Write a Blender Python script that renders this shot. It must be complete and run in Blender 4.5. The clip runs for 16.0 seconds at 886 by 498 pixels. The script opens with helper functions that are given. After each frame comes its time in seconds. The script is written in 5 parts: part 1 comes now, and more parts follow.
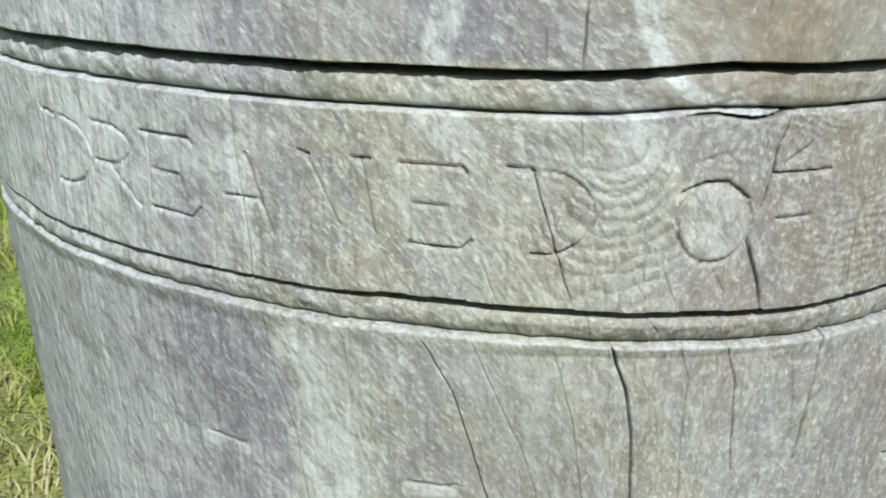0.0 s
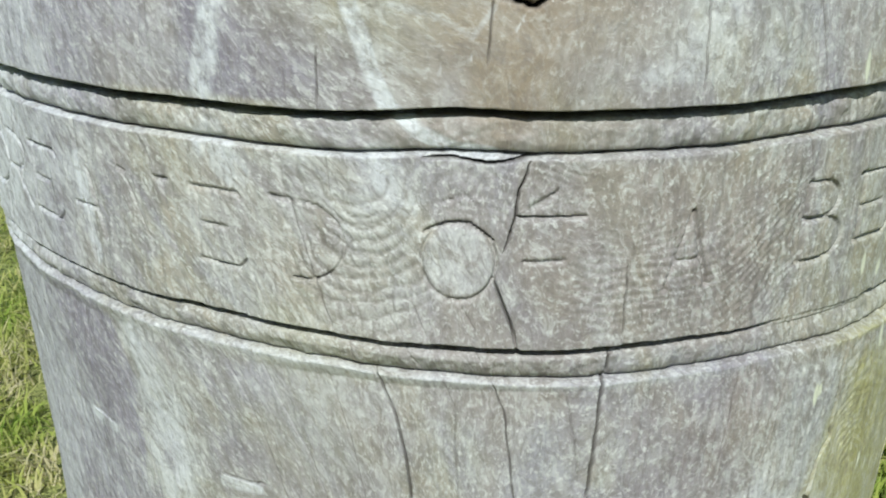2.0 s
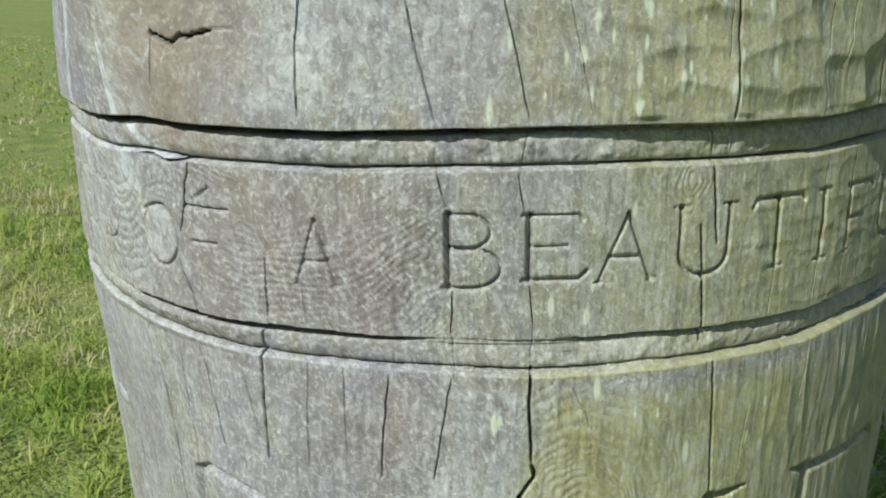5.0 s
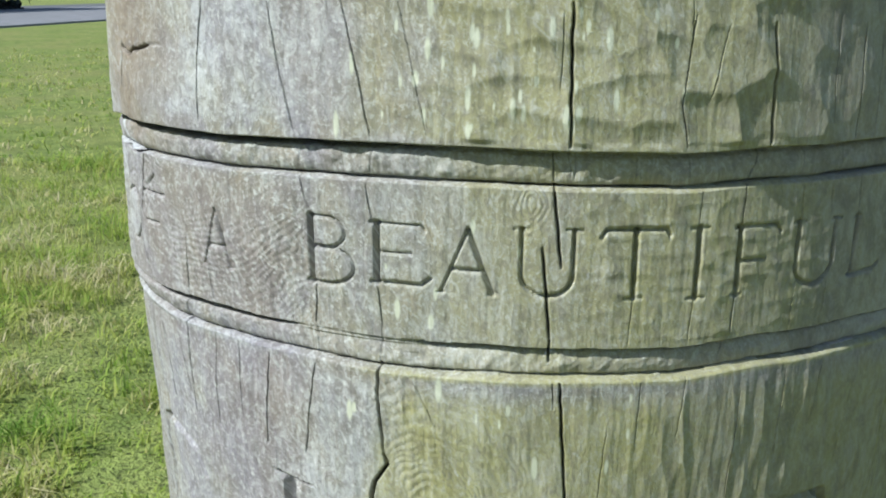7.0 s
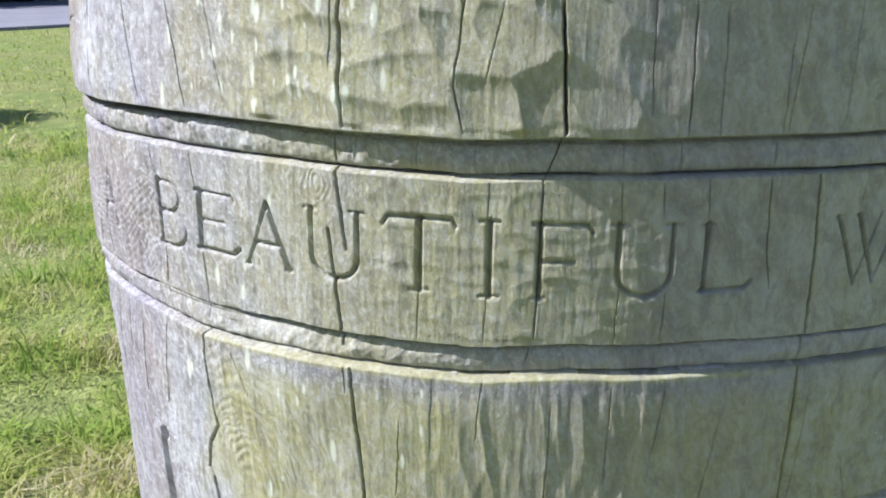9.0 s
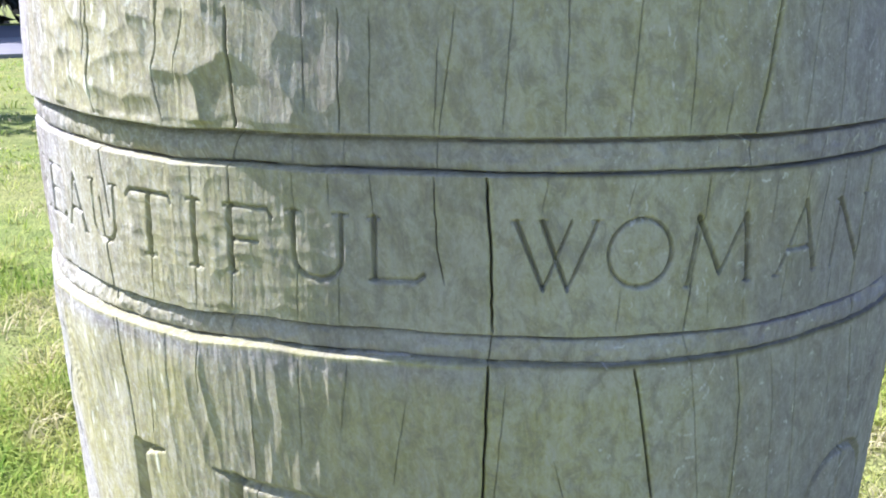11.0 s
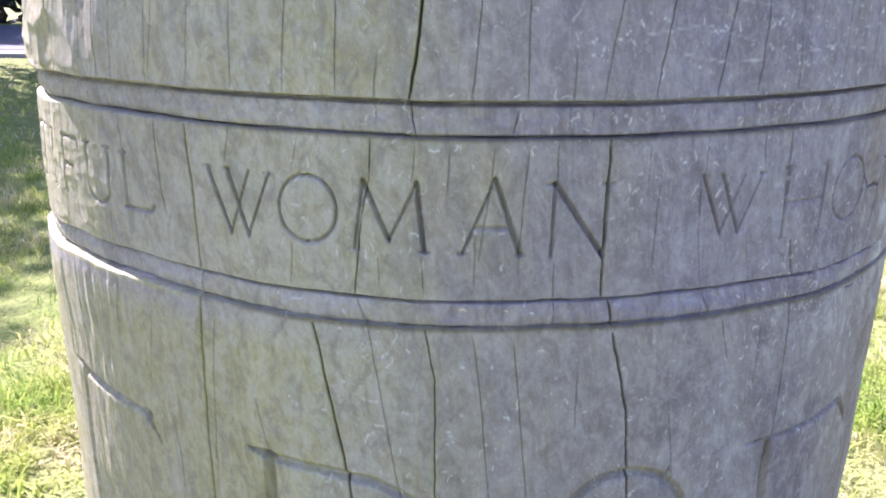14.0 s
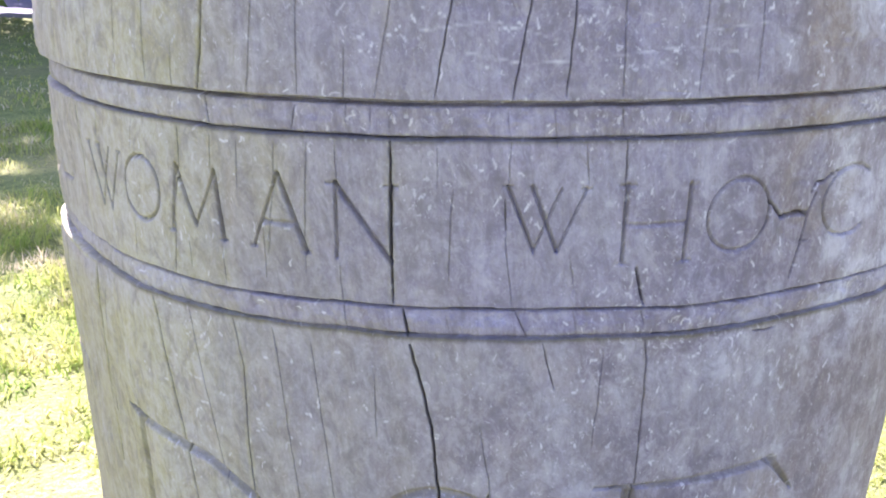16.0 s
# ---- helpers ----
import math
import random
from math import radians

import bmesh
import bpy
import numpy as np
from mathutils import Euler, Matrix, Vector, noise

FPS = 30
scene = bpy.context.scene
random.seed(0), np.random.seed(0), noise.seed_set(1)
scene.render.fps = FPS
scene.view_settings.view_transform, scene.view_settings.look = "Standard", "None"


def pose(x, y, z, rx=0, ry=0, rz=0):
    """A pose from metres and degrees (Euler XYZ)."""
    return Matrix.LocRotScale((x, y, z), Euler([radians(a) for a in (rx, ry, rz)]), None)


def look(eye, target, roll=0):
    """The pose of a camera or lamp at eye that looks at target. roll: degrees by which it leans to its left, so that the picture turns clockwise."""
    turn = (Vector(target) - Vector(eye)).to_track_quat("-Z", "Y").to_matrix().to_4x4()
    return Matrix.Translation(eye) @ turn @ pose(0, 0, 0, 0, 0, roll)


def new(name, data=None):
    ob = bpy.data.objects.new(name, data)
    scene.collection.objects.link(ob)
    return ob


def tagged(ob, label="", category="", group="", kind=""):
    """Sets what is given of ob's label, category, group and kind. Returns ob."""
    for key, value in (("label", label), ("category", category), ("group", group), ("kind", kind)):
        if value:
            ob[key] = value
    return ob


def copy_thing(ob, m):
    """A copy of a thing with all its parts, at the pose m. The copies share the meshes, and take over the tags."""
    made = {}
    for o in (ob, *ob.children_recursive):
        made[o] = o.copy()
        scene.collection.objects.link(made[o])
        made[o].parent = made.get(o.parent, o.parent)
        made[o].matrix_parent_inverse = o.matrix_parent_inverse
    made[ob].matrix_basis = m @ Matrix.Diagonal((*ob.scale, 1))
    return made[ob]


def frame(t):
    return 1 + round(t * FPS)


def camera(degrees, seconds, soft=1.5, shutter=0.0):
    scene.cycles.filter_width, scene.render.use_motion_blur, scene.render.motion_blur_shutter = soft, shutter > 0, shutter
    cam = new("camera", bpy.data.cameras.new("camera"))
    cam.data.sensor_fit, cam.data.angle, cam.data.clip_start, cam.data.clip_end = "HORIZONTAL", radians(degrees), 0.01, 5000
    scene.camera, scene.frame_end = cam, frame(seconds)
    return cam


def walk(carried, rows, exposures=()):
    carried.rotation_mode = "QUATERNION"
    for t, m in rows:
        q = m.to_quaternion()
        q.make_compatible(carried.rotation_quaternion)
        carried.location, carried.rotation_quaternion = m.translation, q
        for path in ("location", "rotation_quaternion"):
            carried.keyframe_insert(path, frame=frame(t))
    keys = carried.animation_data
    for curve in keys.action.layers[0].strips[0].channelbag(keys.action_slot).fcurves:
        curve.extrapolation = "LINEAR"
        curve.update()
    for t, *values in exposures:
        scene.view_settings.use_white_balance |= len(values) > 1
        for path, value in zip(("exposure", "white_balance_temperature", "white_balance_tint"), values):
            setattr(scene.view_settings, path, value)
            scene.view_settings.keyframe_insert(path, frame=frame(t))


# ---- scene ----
cam = camera(49.0, 16.0, 1.95)
PATH = [
    (0, (-0.0427, -0.8734, 0.8424), (-0.0401, 0.0745, 0.5236), 0.90),
    (0.5, (-0.0055, -0.8807, 0.8461), (-0.0351, 0.0687, 0.5334), 1.20),
    (1, (0.0657, -0.8756, 0.8549), (-0.0458, 0.0657, 0.5365), 0.78),
    (1.5, (0.1302, -0.8668, 0.8679), (-0.0431, 0.0605, 0.5360), 0.48),
    (2, (0.1998, -0.8641, 0.8708), (-0.0368, 0.0505, 0.5429), 0.53),
    (2.5, (0.2900, -0.8540, 0.8689), (-0.0371, 0.0361, 0.5514), 0.38),
    (3, (0.3820, -0.8391, 0.8589), (-0.0316, 0.0240, 0.5691), 0.51),
    (3.5, (0.4621, -0.8113, 0.8571), (-0.0270, 0.0161, 0.5812), 0.60),
    (4, (0.5410, -0.7670, 0.8682), (-0.0395, -0.0037, 0.5846), 0.20),
    (4.2, (0.5690, -0.7488, 0.8698), (-0.0452, -0.0125, 0.5860), -0.14),
    (6.3, (0.8302, -0.5799, 0.8761), (-0.0001, -0.0960, 0.5998), 0.83),
    (6.5, (0.8414, -0.5530, 0.8840), (-0.0036, -0.0971, 0.6047), 0.82),
    (7, (0.8947, -0.4654, 0.8769), (-0.0053, -0.1109, 0.6232), 0.71),
    (7.5, (0.9412, -0.3617, 0.8754), (0.0064, -0.1199, 0.6150), 0.74),
    (8, (0.9716, -0.2762, 0.8677), (0.0209, -0.1118, 0.6046), 1.31),
    (8.5, (0.9680, -0.2061, 0.8706), (0.0129, -0.1019, 0.5932), 1.26),
    (9, (0.9528, -0.1281, 0.8751), (-0.0092, -0.1021, 0.6035), 0.79),
    (9.5, (0.9562, -0.0378, 0.8826), (-0.0045, -0.0942, 0.6105), 0.24),
    (10, (0.9785, 0.0759, 0.8798), (0.0260, -0.0662, 0.6106), 0.22),
    (10.2, (0.9825, 0.1310, 0.8750), (0.0357, -0.0531, 0.6110), 0.32),
    (12.3, (0.8464, 0.4882, 0.8787), (0.0250, -0.0083, 0.5980), 0.66),
    (12.5, (0.8324, 0.5259, 0.8781), (0.0345, -0.0065, 0.5956), 0.61),
    (13, (0.7897, 0.6329, 0.8801), (0.0589, 0.0136, 0.5928), 0.46),
    (13.5, (0.7520, 0.7288, 0.8738), (0.0677, 0.0559, 0.5931), 0.93),
    (14, (0.6863, 0.7641, 0.8549), (0.0432, 0.0429, 0.5976), 1.31),
    (14.5, (0.5951, 0.7728, 0.8670), (0.0186, 0.0043, 0.5895), 1.30),
    (15, (0.5203, 0.7991, 0.8735), (0.0093, -0.0101, 0.5834), 1.25),
    (15.5, (0.4557, 0.8543, 0.8759), (0.0151, 0.0060, 0.5824), 1.30),
    (16, (0.3560, 0.9343, 0.8736), (0.0241, 0.0365, 0.5841), 1.28),
]
EXPOSURES = [(0.0, 0.22, 6080, 2), (2.0, 0.2, 6000, 2), (2.5, 0.14, 6000, 2), (4.0, 0.07, 6080, 1), (6.5, 0.29, 5850, 4), (7.0, 0.39, 5820, 4), (7.5, 0.48, 5780, 5), (8.0, 0.58, 5740, 8), (8.6, 0.71, 5700, 13), (9.0, 0.87, 5620, 19), (9.5, 1.03, 5610, 22), (10.0, 1.12, 5600, 22), (12.5, 2.0, 5700, 29), (13.5, 2.0, 5720, 40), (14.5, 2.23, 5850, 44), (15.2, 2.44, 5850, 48), (16.0, 2.48, 5880, 49)]
walk(cam, [(t, look(eye, target, roll)) for t, eye, target, roll in PATH], EXPOSURES)

# ---- daylight: afternoon sun, clear sky ----
SUN_AZ, SUN_EL = -82.0, 43.0          # where the sun stands: degrees from +x to +y, and above the horizon
world = bpy.data.worlds.new("sky")
scene.world = world
world.use_nodes = True
wn = world.node_tree
sky = wn.nodes.new("ShaderNodeTexSky")
sky.sky_type, sky.sun_disc = "NISHITA", False
sky.sun_elevation, sky.sun_rotation = radians(SUN_EL), radians(90 - SUN_AZ)
wn.links.new(sky.outputs[0], wn.nodes["Background"].inputs[0])
wn.nodes["Background"].inputs[1].default_value = 0.082
sun_dir = Vector((math.cos(radians(SUN_AZ)) * math.cos(radians(SUN_EL)), math.sin(radians(SUN_AZ)) * math.cos(radians(SUN_EL)), math.sin(radians(SUN_EL))))
sun = new("sun", bpy.data.lights.new("sun", "SUN"))
sun.data.energy, sun.data.angle, sun.data.color = 4.75, radians(0.6), (1.0, 0.95, 0.87)
sun.matrix_world = look(sun_dir * 30, (0, 0, 0))


# ---- materials ----
class Graph:
    """A short way to write node trees."""

    def __init__(self, name):
        self.mat = bpy.data.materials.new(name)
        self.mat.use_nodes = True
        self.tree = self.mat.node_tree
        self.bsdf = self.tree.nodes["Principled BSDF"]

    def node(self, kind, **inputs):
        n = self.tree.nodes.new(kind)
        for key, value in inputs.items():
            self.put(n.inputs[key.replace("_", " ")], value)
        return n

    def put(self, socket, value):
        if isinstance(value, bpy.types.NodeSocket):
            self.tree.links.new(value, socket)
        else:
            socket.default_value = value

    def attr(self, name):
        n = self.tree.nodes.new("ShaderNodeAttribute")
        n.attribute_name = name
        return n

    def noise(self, vector, scale, detail=4.0, rough=0.55, distortion=0.0):
        return self.node("ShaderNodeTexNoise", Vector=vector, Scale=scale, Detail=detail, Roughness=rough, Distortion=distortion).outputs["Fac"]

    def stretch(self, vector, x, y, z):
        n = self.node("ShaderNodeMapping", Vector=vector)
        n.inputs["Scale"].default_value = (x, y, z)
        return n.outputs[0]

    def span(self, value, a, b, c=0.0, d=1.0):
        n = self.node("ShaderNodeMapRange", Value=value)
        for key, v in zip(("From Min", "From Max", "To Min", "To Max"), (a, b, c, d)):
            n.inputs[key].default_value = v
        return n.outputs[0]

    def math(self, op, a, b):
        n = self.tree.nodes.new("ShaderNodeMath")
        n.operation = op
        self.put(n.inputs[0], a)
        self.put(n.inputs[1], b)
        return n.outputs[0]

    def mix(self, fac, a, b, kind="MIX"):
        n = self.tree.nodes.new("ShaderNodeMix")
        n.data_type, n.blend_type = "RGBA", kind
        self.put(n.inputs[0], fac)
        self.put(n.inputs[6], a if isinstance(a, bpy.types.NodeSocket) else (*a, 1))
        self.put(n.inputs[7], b if isinstance(b, bpy.types.NodeSocket) else (*b, 1))
        return n.outputs[2]

    def bump(self, height, strength, distance, normal=None):
        n = self.node("ShaderNodeBump", Height=height, Strength=strength, Distance=distance)
        if normal is not None:
            self.put(n.inputs["Normal"], normal)
        return n.outputs[0]

    def done(self, color, rough=0.8, normal=None, spec=0.3):
        self.put(self.bsdf.inputs["Base Color"], color)
        self.put(self.bsdf.inputs["Roughness"], rough)
        self.put(self.bsdf.inputs["Specular IOR Level"], spec)
        if normal is not None:
            self.put(self.bsdf.inputs["Normal"], normal)
        return self.mat


def weathered_oak():
    """Silvered oak: grain along z, lilac-grey and tan patches, algae, bleached fibres and lichen specks."""
    g = Graph("weathered_oak")
    at = g.attr("wood").outputs["Vector"]      # across the grain, along it, 0, in metres
    worn = g.attr("worn").outputs["Fac"]
    fibre = g.noise(g.stretch(at, 270, 85, 1), 1.0, 5, 0.68, 0.7)
    fleck = g.noise(g.stretch(at, 290, 230, 1), 1.0, 5, 0.7, 0.3)
    streak = g.noise(g.stretch(at, 120, 12, 1), 1.0, 5, 0.65, 1.0)
    mottle = g.noise(g.stretch(at, 70, 55, 1), 1.0, 7, 0.74, 0.5)
    blotch = g.noise(g.stretch(at, 24, 9, 1), 1.0, 5, 0.65, 0.8)
    speck = g.noise(g.stretch(at, 420, 260, 1), 1.0, 3, 0.6)
    cloud = g.noise(g.stretch(at, 9, 5, 1), 1.0, 3, 0.5)
    base = g.mix(g.span(blotch, 0.34, 0.66), (0.255, 0.245, 0.215), (0.36, 0.353, 0.315))
    base = g.mix(g.span(streak, 0.42, 0.7, 0, 0.45), base, (0.2, 0.19, 0.165))
    tint = g.noise(g.stretch(at, 38, 19, 1), 1.0, 5, 0.68, 0.7)
    base = g.mix(g.span(tint, 0.48, 0.68, 0, 0.65), base, (0.335, 0.288, 0.215))
    base = g.mix(g.math("MULTIPLY", g.span(tint, 0.52, 0.34, 0, 0.75), g.span(worn, 0, 1, 0.3, 1)), base, (0.255, 0.24, 0.28))
    base = g.mix(g.math("MULTIPLY", g.attr("lilac").outputs["Fac"], g.span(blotch, 0.2, 0.65, 0.6, 1.0)), base, g.mix(g.span(streak, 0.32, 0.68), (0.188, 0.172, 0.222), (0.31, 0.293, 0.358)))
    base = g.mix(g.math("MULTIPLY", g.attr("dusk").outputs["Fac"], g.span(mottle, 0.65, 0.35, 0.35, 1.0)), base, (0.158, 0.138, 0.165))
    base = g.mix(g.attr("tan").outputs["Fac"], base, g.mix(g.span(blotch, 0.3, 0.7), (0.225, 0.178, 0.128), (0.315, 0.265, 0.2)))
    base = g.mix(g.math("MULTIPLY", g.attr("algae").outputs["Fac"], g.math("MULTIPLY", g.span(cloud, 0.3, 0.6, 0.7, 1.0), g.span(g.noise(g.stretch(at, 70, 3.2, 1), 1.0, 4, 0.6, 0.5), 0.36, 0.6, 0.5, 1.0))), base, g.mix(g.span(streak, 0.3, 0.7), (0.27, 0.262, 0.095), (0.43, 0.412, 0.18)))
    base = g.mix(g.math("MULTIPLY", g.attr("pale").outputs["Fac"], g.span(mottle, 0.28, 0.55)), base, (0.57, 0.59, 0.62))
    base = g.mix(g.math("MULTIPLY", g.span(mottle, 0.5, 0.72, 0, 0.45), g.span(worn, 0, 1, 0.5, 1)), base, (0.55, 0.56, 0.54))
    base = g.mix(g.math("MULTIPLY", g.span(mottle, 0.48, 0.32, 0, 0.38), g.span(worn, 0, 1, 0.7, 1)), base, (0.155, 0.145, 0.128))
    base = g.mix(g.math("MULTIPLY", g.span(fleck, 0.53, 0.66, 0, 0.75), g.span(worn, 0, 1, 0.18, 1)), base, (0.66, 0.67, 0.65))
    base = g.mix(g.math("MULTIPLY", g.span(fibre, 0.48, 0.3, 0, 0.28), g.span(worn, 0, 1, 0.35, 1)), base, (0.12, 0.112, 0.1))
    base = g.mix(g.math("MULTIPLY", g.attr("algae").outputs["Fac"], g.span(mottle, 0.35, 0.65, 0.6, 0.2)), base, g.mix(g.span(streak, 0.3, 0.7), (0.3, 0.29, 0.1), (0.46, 0.44, 0.19)))
    crust = g.noise(g.stretch(at, 150, 85, 1), 1.0, 6, 0.72, 1.3)
    base = g.mix(g.math("MULTIPLY", g.span(crust, 0.535, 0.59, 0, 0.42), g.span(worn, 0, 1, 0.3, 1)), base, (0.58, 0.59, 0.57))
    base = g.mix(g.math("MULTIPLY", g.span(crust, 0.47, 0.41, 0, 0.45), g.span(worn, 0, 1, 0.5, 1)), base, (0.165, 0.15, 0.135))
    damp = g.noise(g.stretch(at, 58, 34, 1), 1.0, 6, 0.7, 0.9)
    base = g.mix(g.math("MULTIPLY", g.span(damp, 0.5, 0.38, 0, 0.4), g.span(worn, 0, 1, 1, 0.2)), base, (0.16, 0.148, 0.15))
    base = g.mix(g.math("MULTIPLY", g.span(damp, 0.52, 0.66, 0, 0.35), g.span(worn, 0, 1, 1, 0.2)), base, (0.44, 0.43, 0.42))
    # growth-ring lines, and the shade painted into the letter cuts
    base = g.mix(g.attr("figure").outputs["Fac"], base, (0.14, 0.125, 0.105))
    chips = g.noise(g.stretch(at, 250, 170, 1), 1.0, 4, 0.62, 0.2)
    chips = g.math("ADD", chips, g.span(g.attr("speckle").outputs["Fac"], 0, 1, -0.06, 0.1))
    base = g.mix(g.span(chips, 0.645, 0.71, 0, 0.45), base, (0.6, 0.6, 0.6))
    base = g.mix(g.attr("chip").outputs["Fac"], base, (0.6, 0.6, 0.6))
    base = g.mix(g.attr("lichen").outputs["Fac"], base, (0.62, 0.64, 0.5))
    # near black for grime and for the painted shade of cracks and grooves
    base = g.mix(g.attr("grime_shade").outputs["Fac"], base, (0.05, 0.043, 0.036))
    relief = g.math("ADD", g.math("MULTIPLY", fibre, 0.45), g.math("ADD", g.math("MULTIPLY", streak, 0.4), g.math("MULTIPLY", fleck, 0.7)))
    bumpy = g.node("ShaderNodeBump", Height=relief, Distance=0.0022, Strength=g.span(worn, 0, 1, 0.35, 0.55))
    return g.done(base, g.span(streak, 0.3, 0.7, 0.6, 0.8), bumpy.outputs[0], 0.2)


def turf():
    g = Graph("turf")
    at = g.node("ShaderNodeNewGeometry").outputs["Position"]
    fine, mid, wide = g.noise(at, 90, 4), g.noise(at, 9, 4), g.noise(at, 1.1, 3)
    c = g.mix(g.span(mid, 0.35, 0.65), (0.155, 0.205, 0.05), (0.28, 0.335, 0.092))
    c = g.mix(g.span(wide, 0.42, 0.62, 0, 0.4), c, (0.34, 0.31, 0.13))
    c = g.mix(g.span(fine, 0.5, 0.3, 0, 0.8), c, (0.03, 0.035, 0.015))
    return g.done(c, 0.9, g.bump(fine, 0.8, 0.02), 0.2)


def blade_green():
    g = Graph("grass_blade")
    geo = g.node("ShaderNodeNewGeometry")
    own, at = geo.outputs["Random Per Island"], geo.outputs["Position"]
    wide = g.noise(at, 4.2, 4)
    ramp = g.tree.nodes.new("ShaderNodeValToRGB")
    stops = ((0.0, (0.13, 0.24, 0.04)), (0.3, (0.28, 0.4, 0.075)), (0.58, (0.4, 0.46, 0.11)), (0.8, (0.5, 0.49, 0.19)), (1.0, (0.64, 0.58, 0.37)))
    for i, (p, c) in enumerate(stops):
        e = ramp.color_ramp.elements[i] if i < 2 else ramp.color_ramp.elements.new(p)
        e.position, e.color = p, (*c, 1)
    g.put(ramp.inputs[0], g.math("ADD", g.math("MULTIPLY", own, 0.42), g.math("ADD", g.span(wide, 0.36, 0.62, -0.04, 0.56), g.span(g.noise(at, 1.3, 3), 0.4, 0.62, 0.0, 0.32))))
    c = ramp.outputs[0]
    g.done(c, 0.8, None, 0.15)
    clear = g.node("ShaderNodeBsdfTranslucent", Color=c)
    both = g.node("ShaderNodeMixShader", Fac=0.45)
    out = g.tree.nodes["Material Output"]
    g.tree.links.new(g.bsdf.outputs[0], both.inputs[1])
    g.tree.links.new(clear.outputs[0], both.inputs[2])
    g.tree.links.new(both.outputs[0], out.inputs[0])
    return g.mat


def leaf_green(name, dark, light, thin=0.3):
    g = Graph(name)
    own = g.node("ShaderNodeNewGeometry").outputs["Random Per Island"]
    c = g.mix(own, dark, light)
    g.done(c, 0.5, None, 0.4)
    clear = g.node("ShaderNodeBsdfTranslucent", Color=c)
    both = g.node("ShaderNodeMixShader", Fac=thin)
    g.tree.links.new(g.bsdf.outputs[0], both.inputs[1])
    g.tree.links.new(clear.outputs[0], both.inputs[2])
    g.tree.links.new(both.outputs[0], g.tree.nodes["Material Output"].inputs[0])
    return g.mat


def asphalt():
    g = Graph("asphalt")
    at = g.node("ShaderNodeNewGeometry").outputs["Position"]
    fine, wide = g.noise(at, 120, 3), g.noise(g.stretch(at, 0.15, 1.2, 1), 1.0, 4)
    c = g.mix(g.span(fine, 0.3, 0.7), (0.1, 0.1, 0.115), (0.16, 0.16, 0.178))
    c = g.mix(g.span(wide, 0.4, 0.65, 0, 0.6), c, (0.11, 0.11, 0.125))
    return g.done(c, 0.85, g.bump(fine, 0.4, 0.01), 0.3)


def paving(name, a, b):
    g = Graph(name)
    at = g.node("ShaderNodeNewGeometry").outputs["Position"]
    fine, wide = g.noise(at, 60, 4), g.noise(at, 1.4, 4)
    c = g.mix(g.span(fine, 0.3, 0.7), a, b)
    c = g.mix(g.span(wide, 0.4, 0.65, 0, 0.5), c, [0.75 * v for v in a])
    return g.done(c, 0.85, g.bump(fine, 0.4, 0.01), 0.3)


def bark(name, dark, light):
    g = Graph(name)
    at = g.node("ShaderNodeNewGeometry").outputs["Position"]
    n = g.noise(g.stretch(at, 22, 22, 4), 1.0, 5)
    return g.done(g.mix(g.span(n, 0.35, 0.65), dark, light), 0.9, g.bump(n, 1.0, 0.03), 0.2)


OAK, TURF, BLADE, ASPHALT, BARK = weathered_oak(), turf(), blade_green(), asphalt(), bark("bark", (0.06, 0.05, 0.04), (0.17, 0.145, 0.115))
TIMBER = bark("old_timber", (0.16, 0.125, 0.095), (0.32, 0.26, 0.2))
PAVING, DARK_STRIP = paving("paving", (0.2, 0.2, 0.215), (0.28, 0.28, 0.3)), paving("dark_strip", (0.06, 0.06, 0.07), (0.1, 0.1, 0.11))
DRY_LEAF = leaf_green("dry_shrub_leaf", (0.05, 0.05, 0.025), (0.12, 0.12, 0.06))
LEAF = leaf_green("shrub_leaf", (0.06, 0.11, 0.025), (0.13, 0.2, 0.05))
# near black: the hedge's shaded side is put into its leaf colour
HEDGE_SHADE_LEAF = leaf_green("hedge_shade_leaf", (0.01, 0.013, 0.011), (0.02, 0.026, 0.02), 0.04)


def petal():
    g = Graph("petal")
    at = g.node("ShaderNodeNewGeometry").outputs["Position"]
    return g.done(g.mix(g.span(g.noise(at, 300, 2), 0.3, 0.7), (0.75, 0.66, 0.2), (0.85, 0.82, 0.55)), 0.6)


PETAL = petal()


def mesh_object(name, verts, faces, material, parent=None, smooth=False):
    """One mesh object from arrays of vertices and of faces of one size."""
    data = bpy.data.meshes.new(name)
    verts, faces = np.asarray(verts, np.float32), np.asarray(faces, np.int32)
    data.vertices.add(len(verts))
    data.vertices.foreach_set("co", verts.ravel())
    size = faces.shape[1]
    data.loops.add(faces.size)
    data.loops.foreach_set("vertex_index", faces.ravel())
    data.polygons.add(len(faces))
    data.polygons.foreach_set("loop_start", np.arange(0, faces.size, size, dtype=np.int32))
    data.polygons.foreach_set("use_smooth", np.full(len(faces), smooth))
    data.materials.append(material)
    data.update()
    ob = new(name, data)
    ob.parent = parent
    return ob


# ---- ground, road ----
def bumps(x, y):
    return 0.02 * np.sin(1.7 * x + 0.6) * np.cos(1.3 * y) + 0.012 * np.sin(4.1 * x - 2.0 * y)


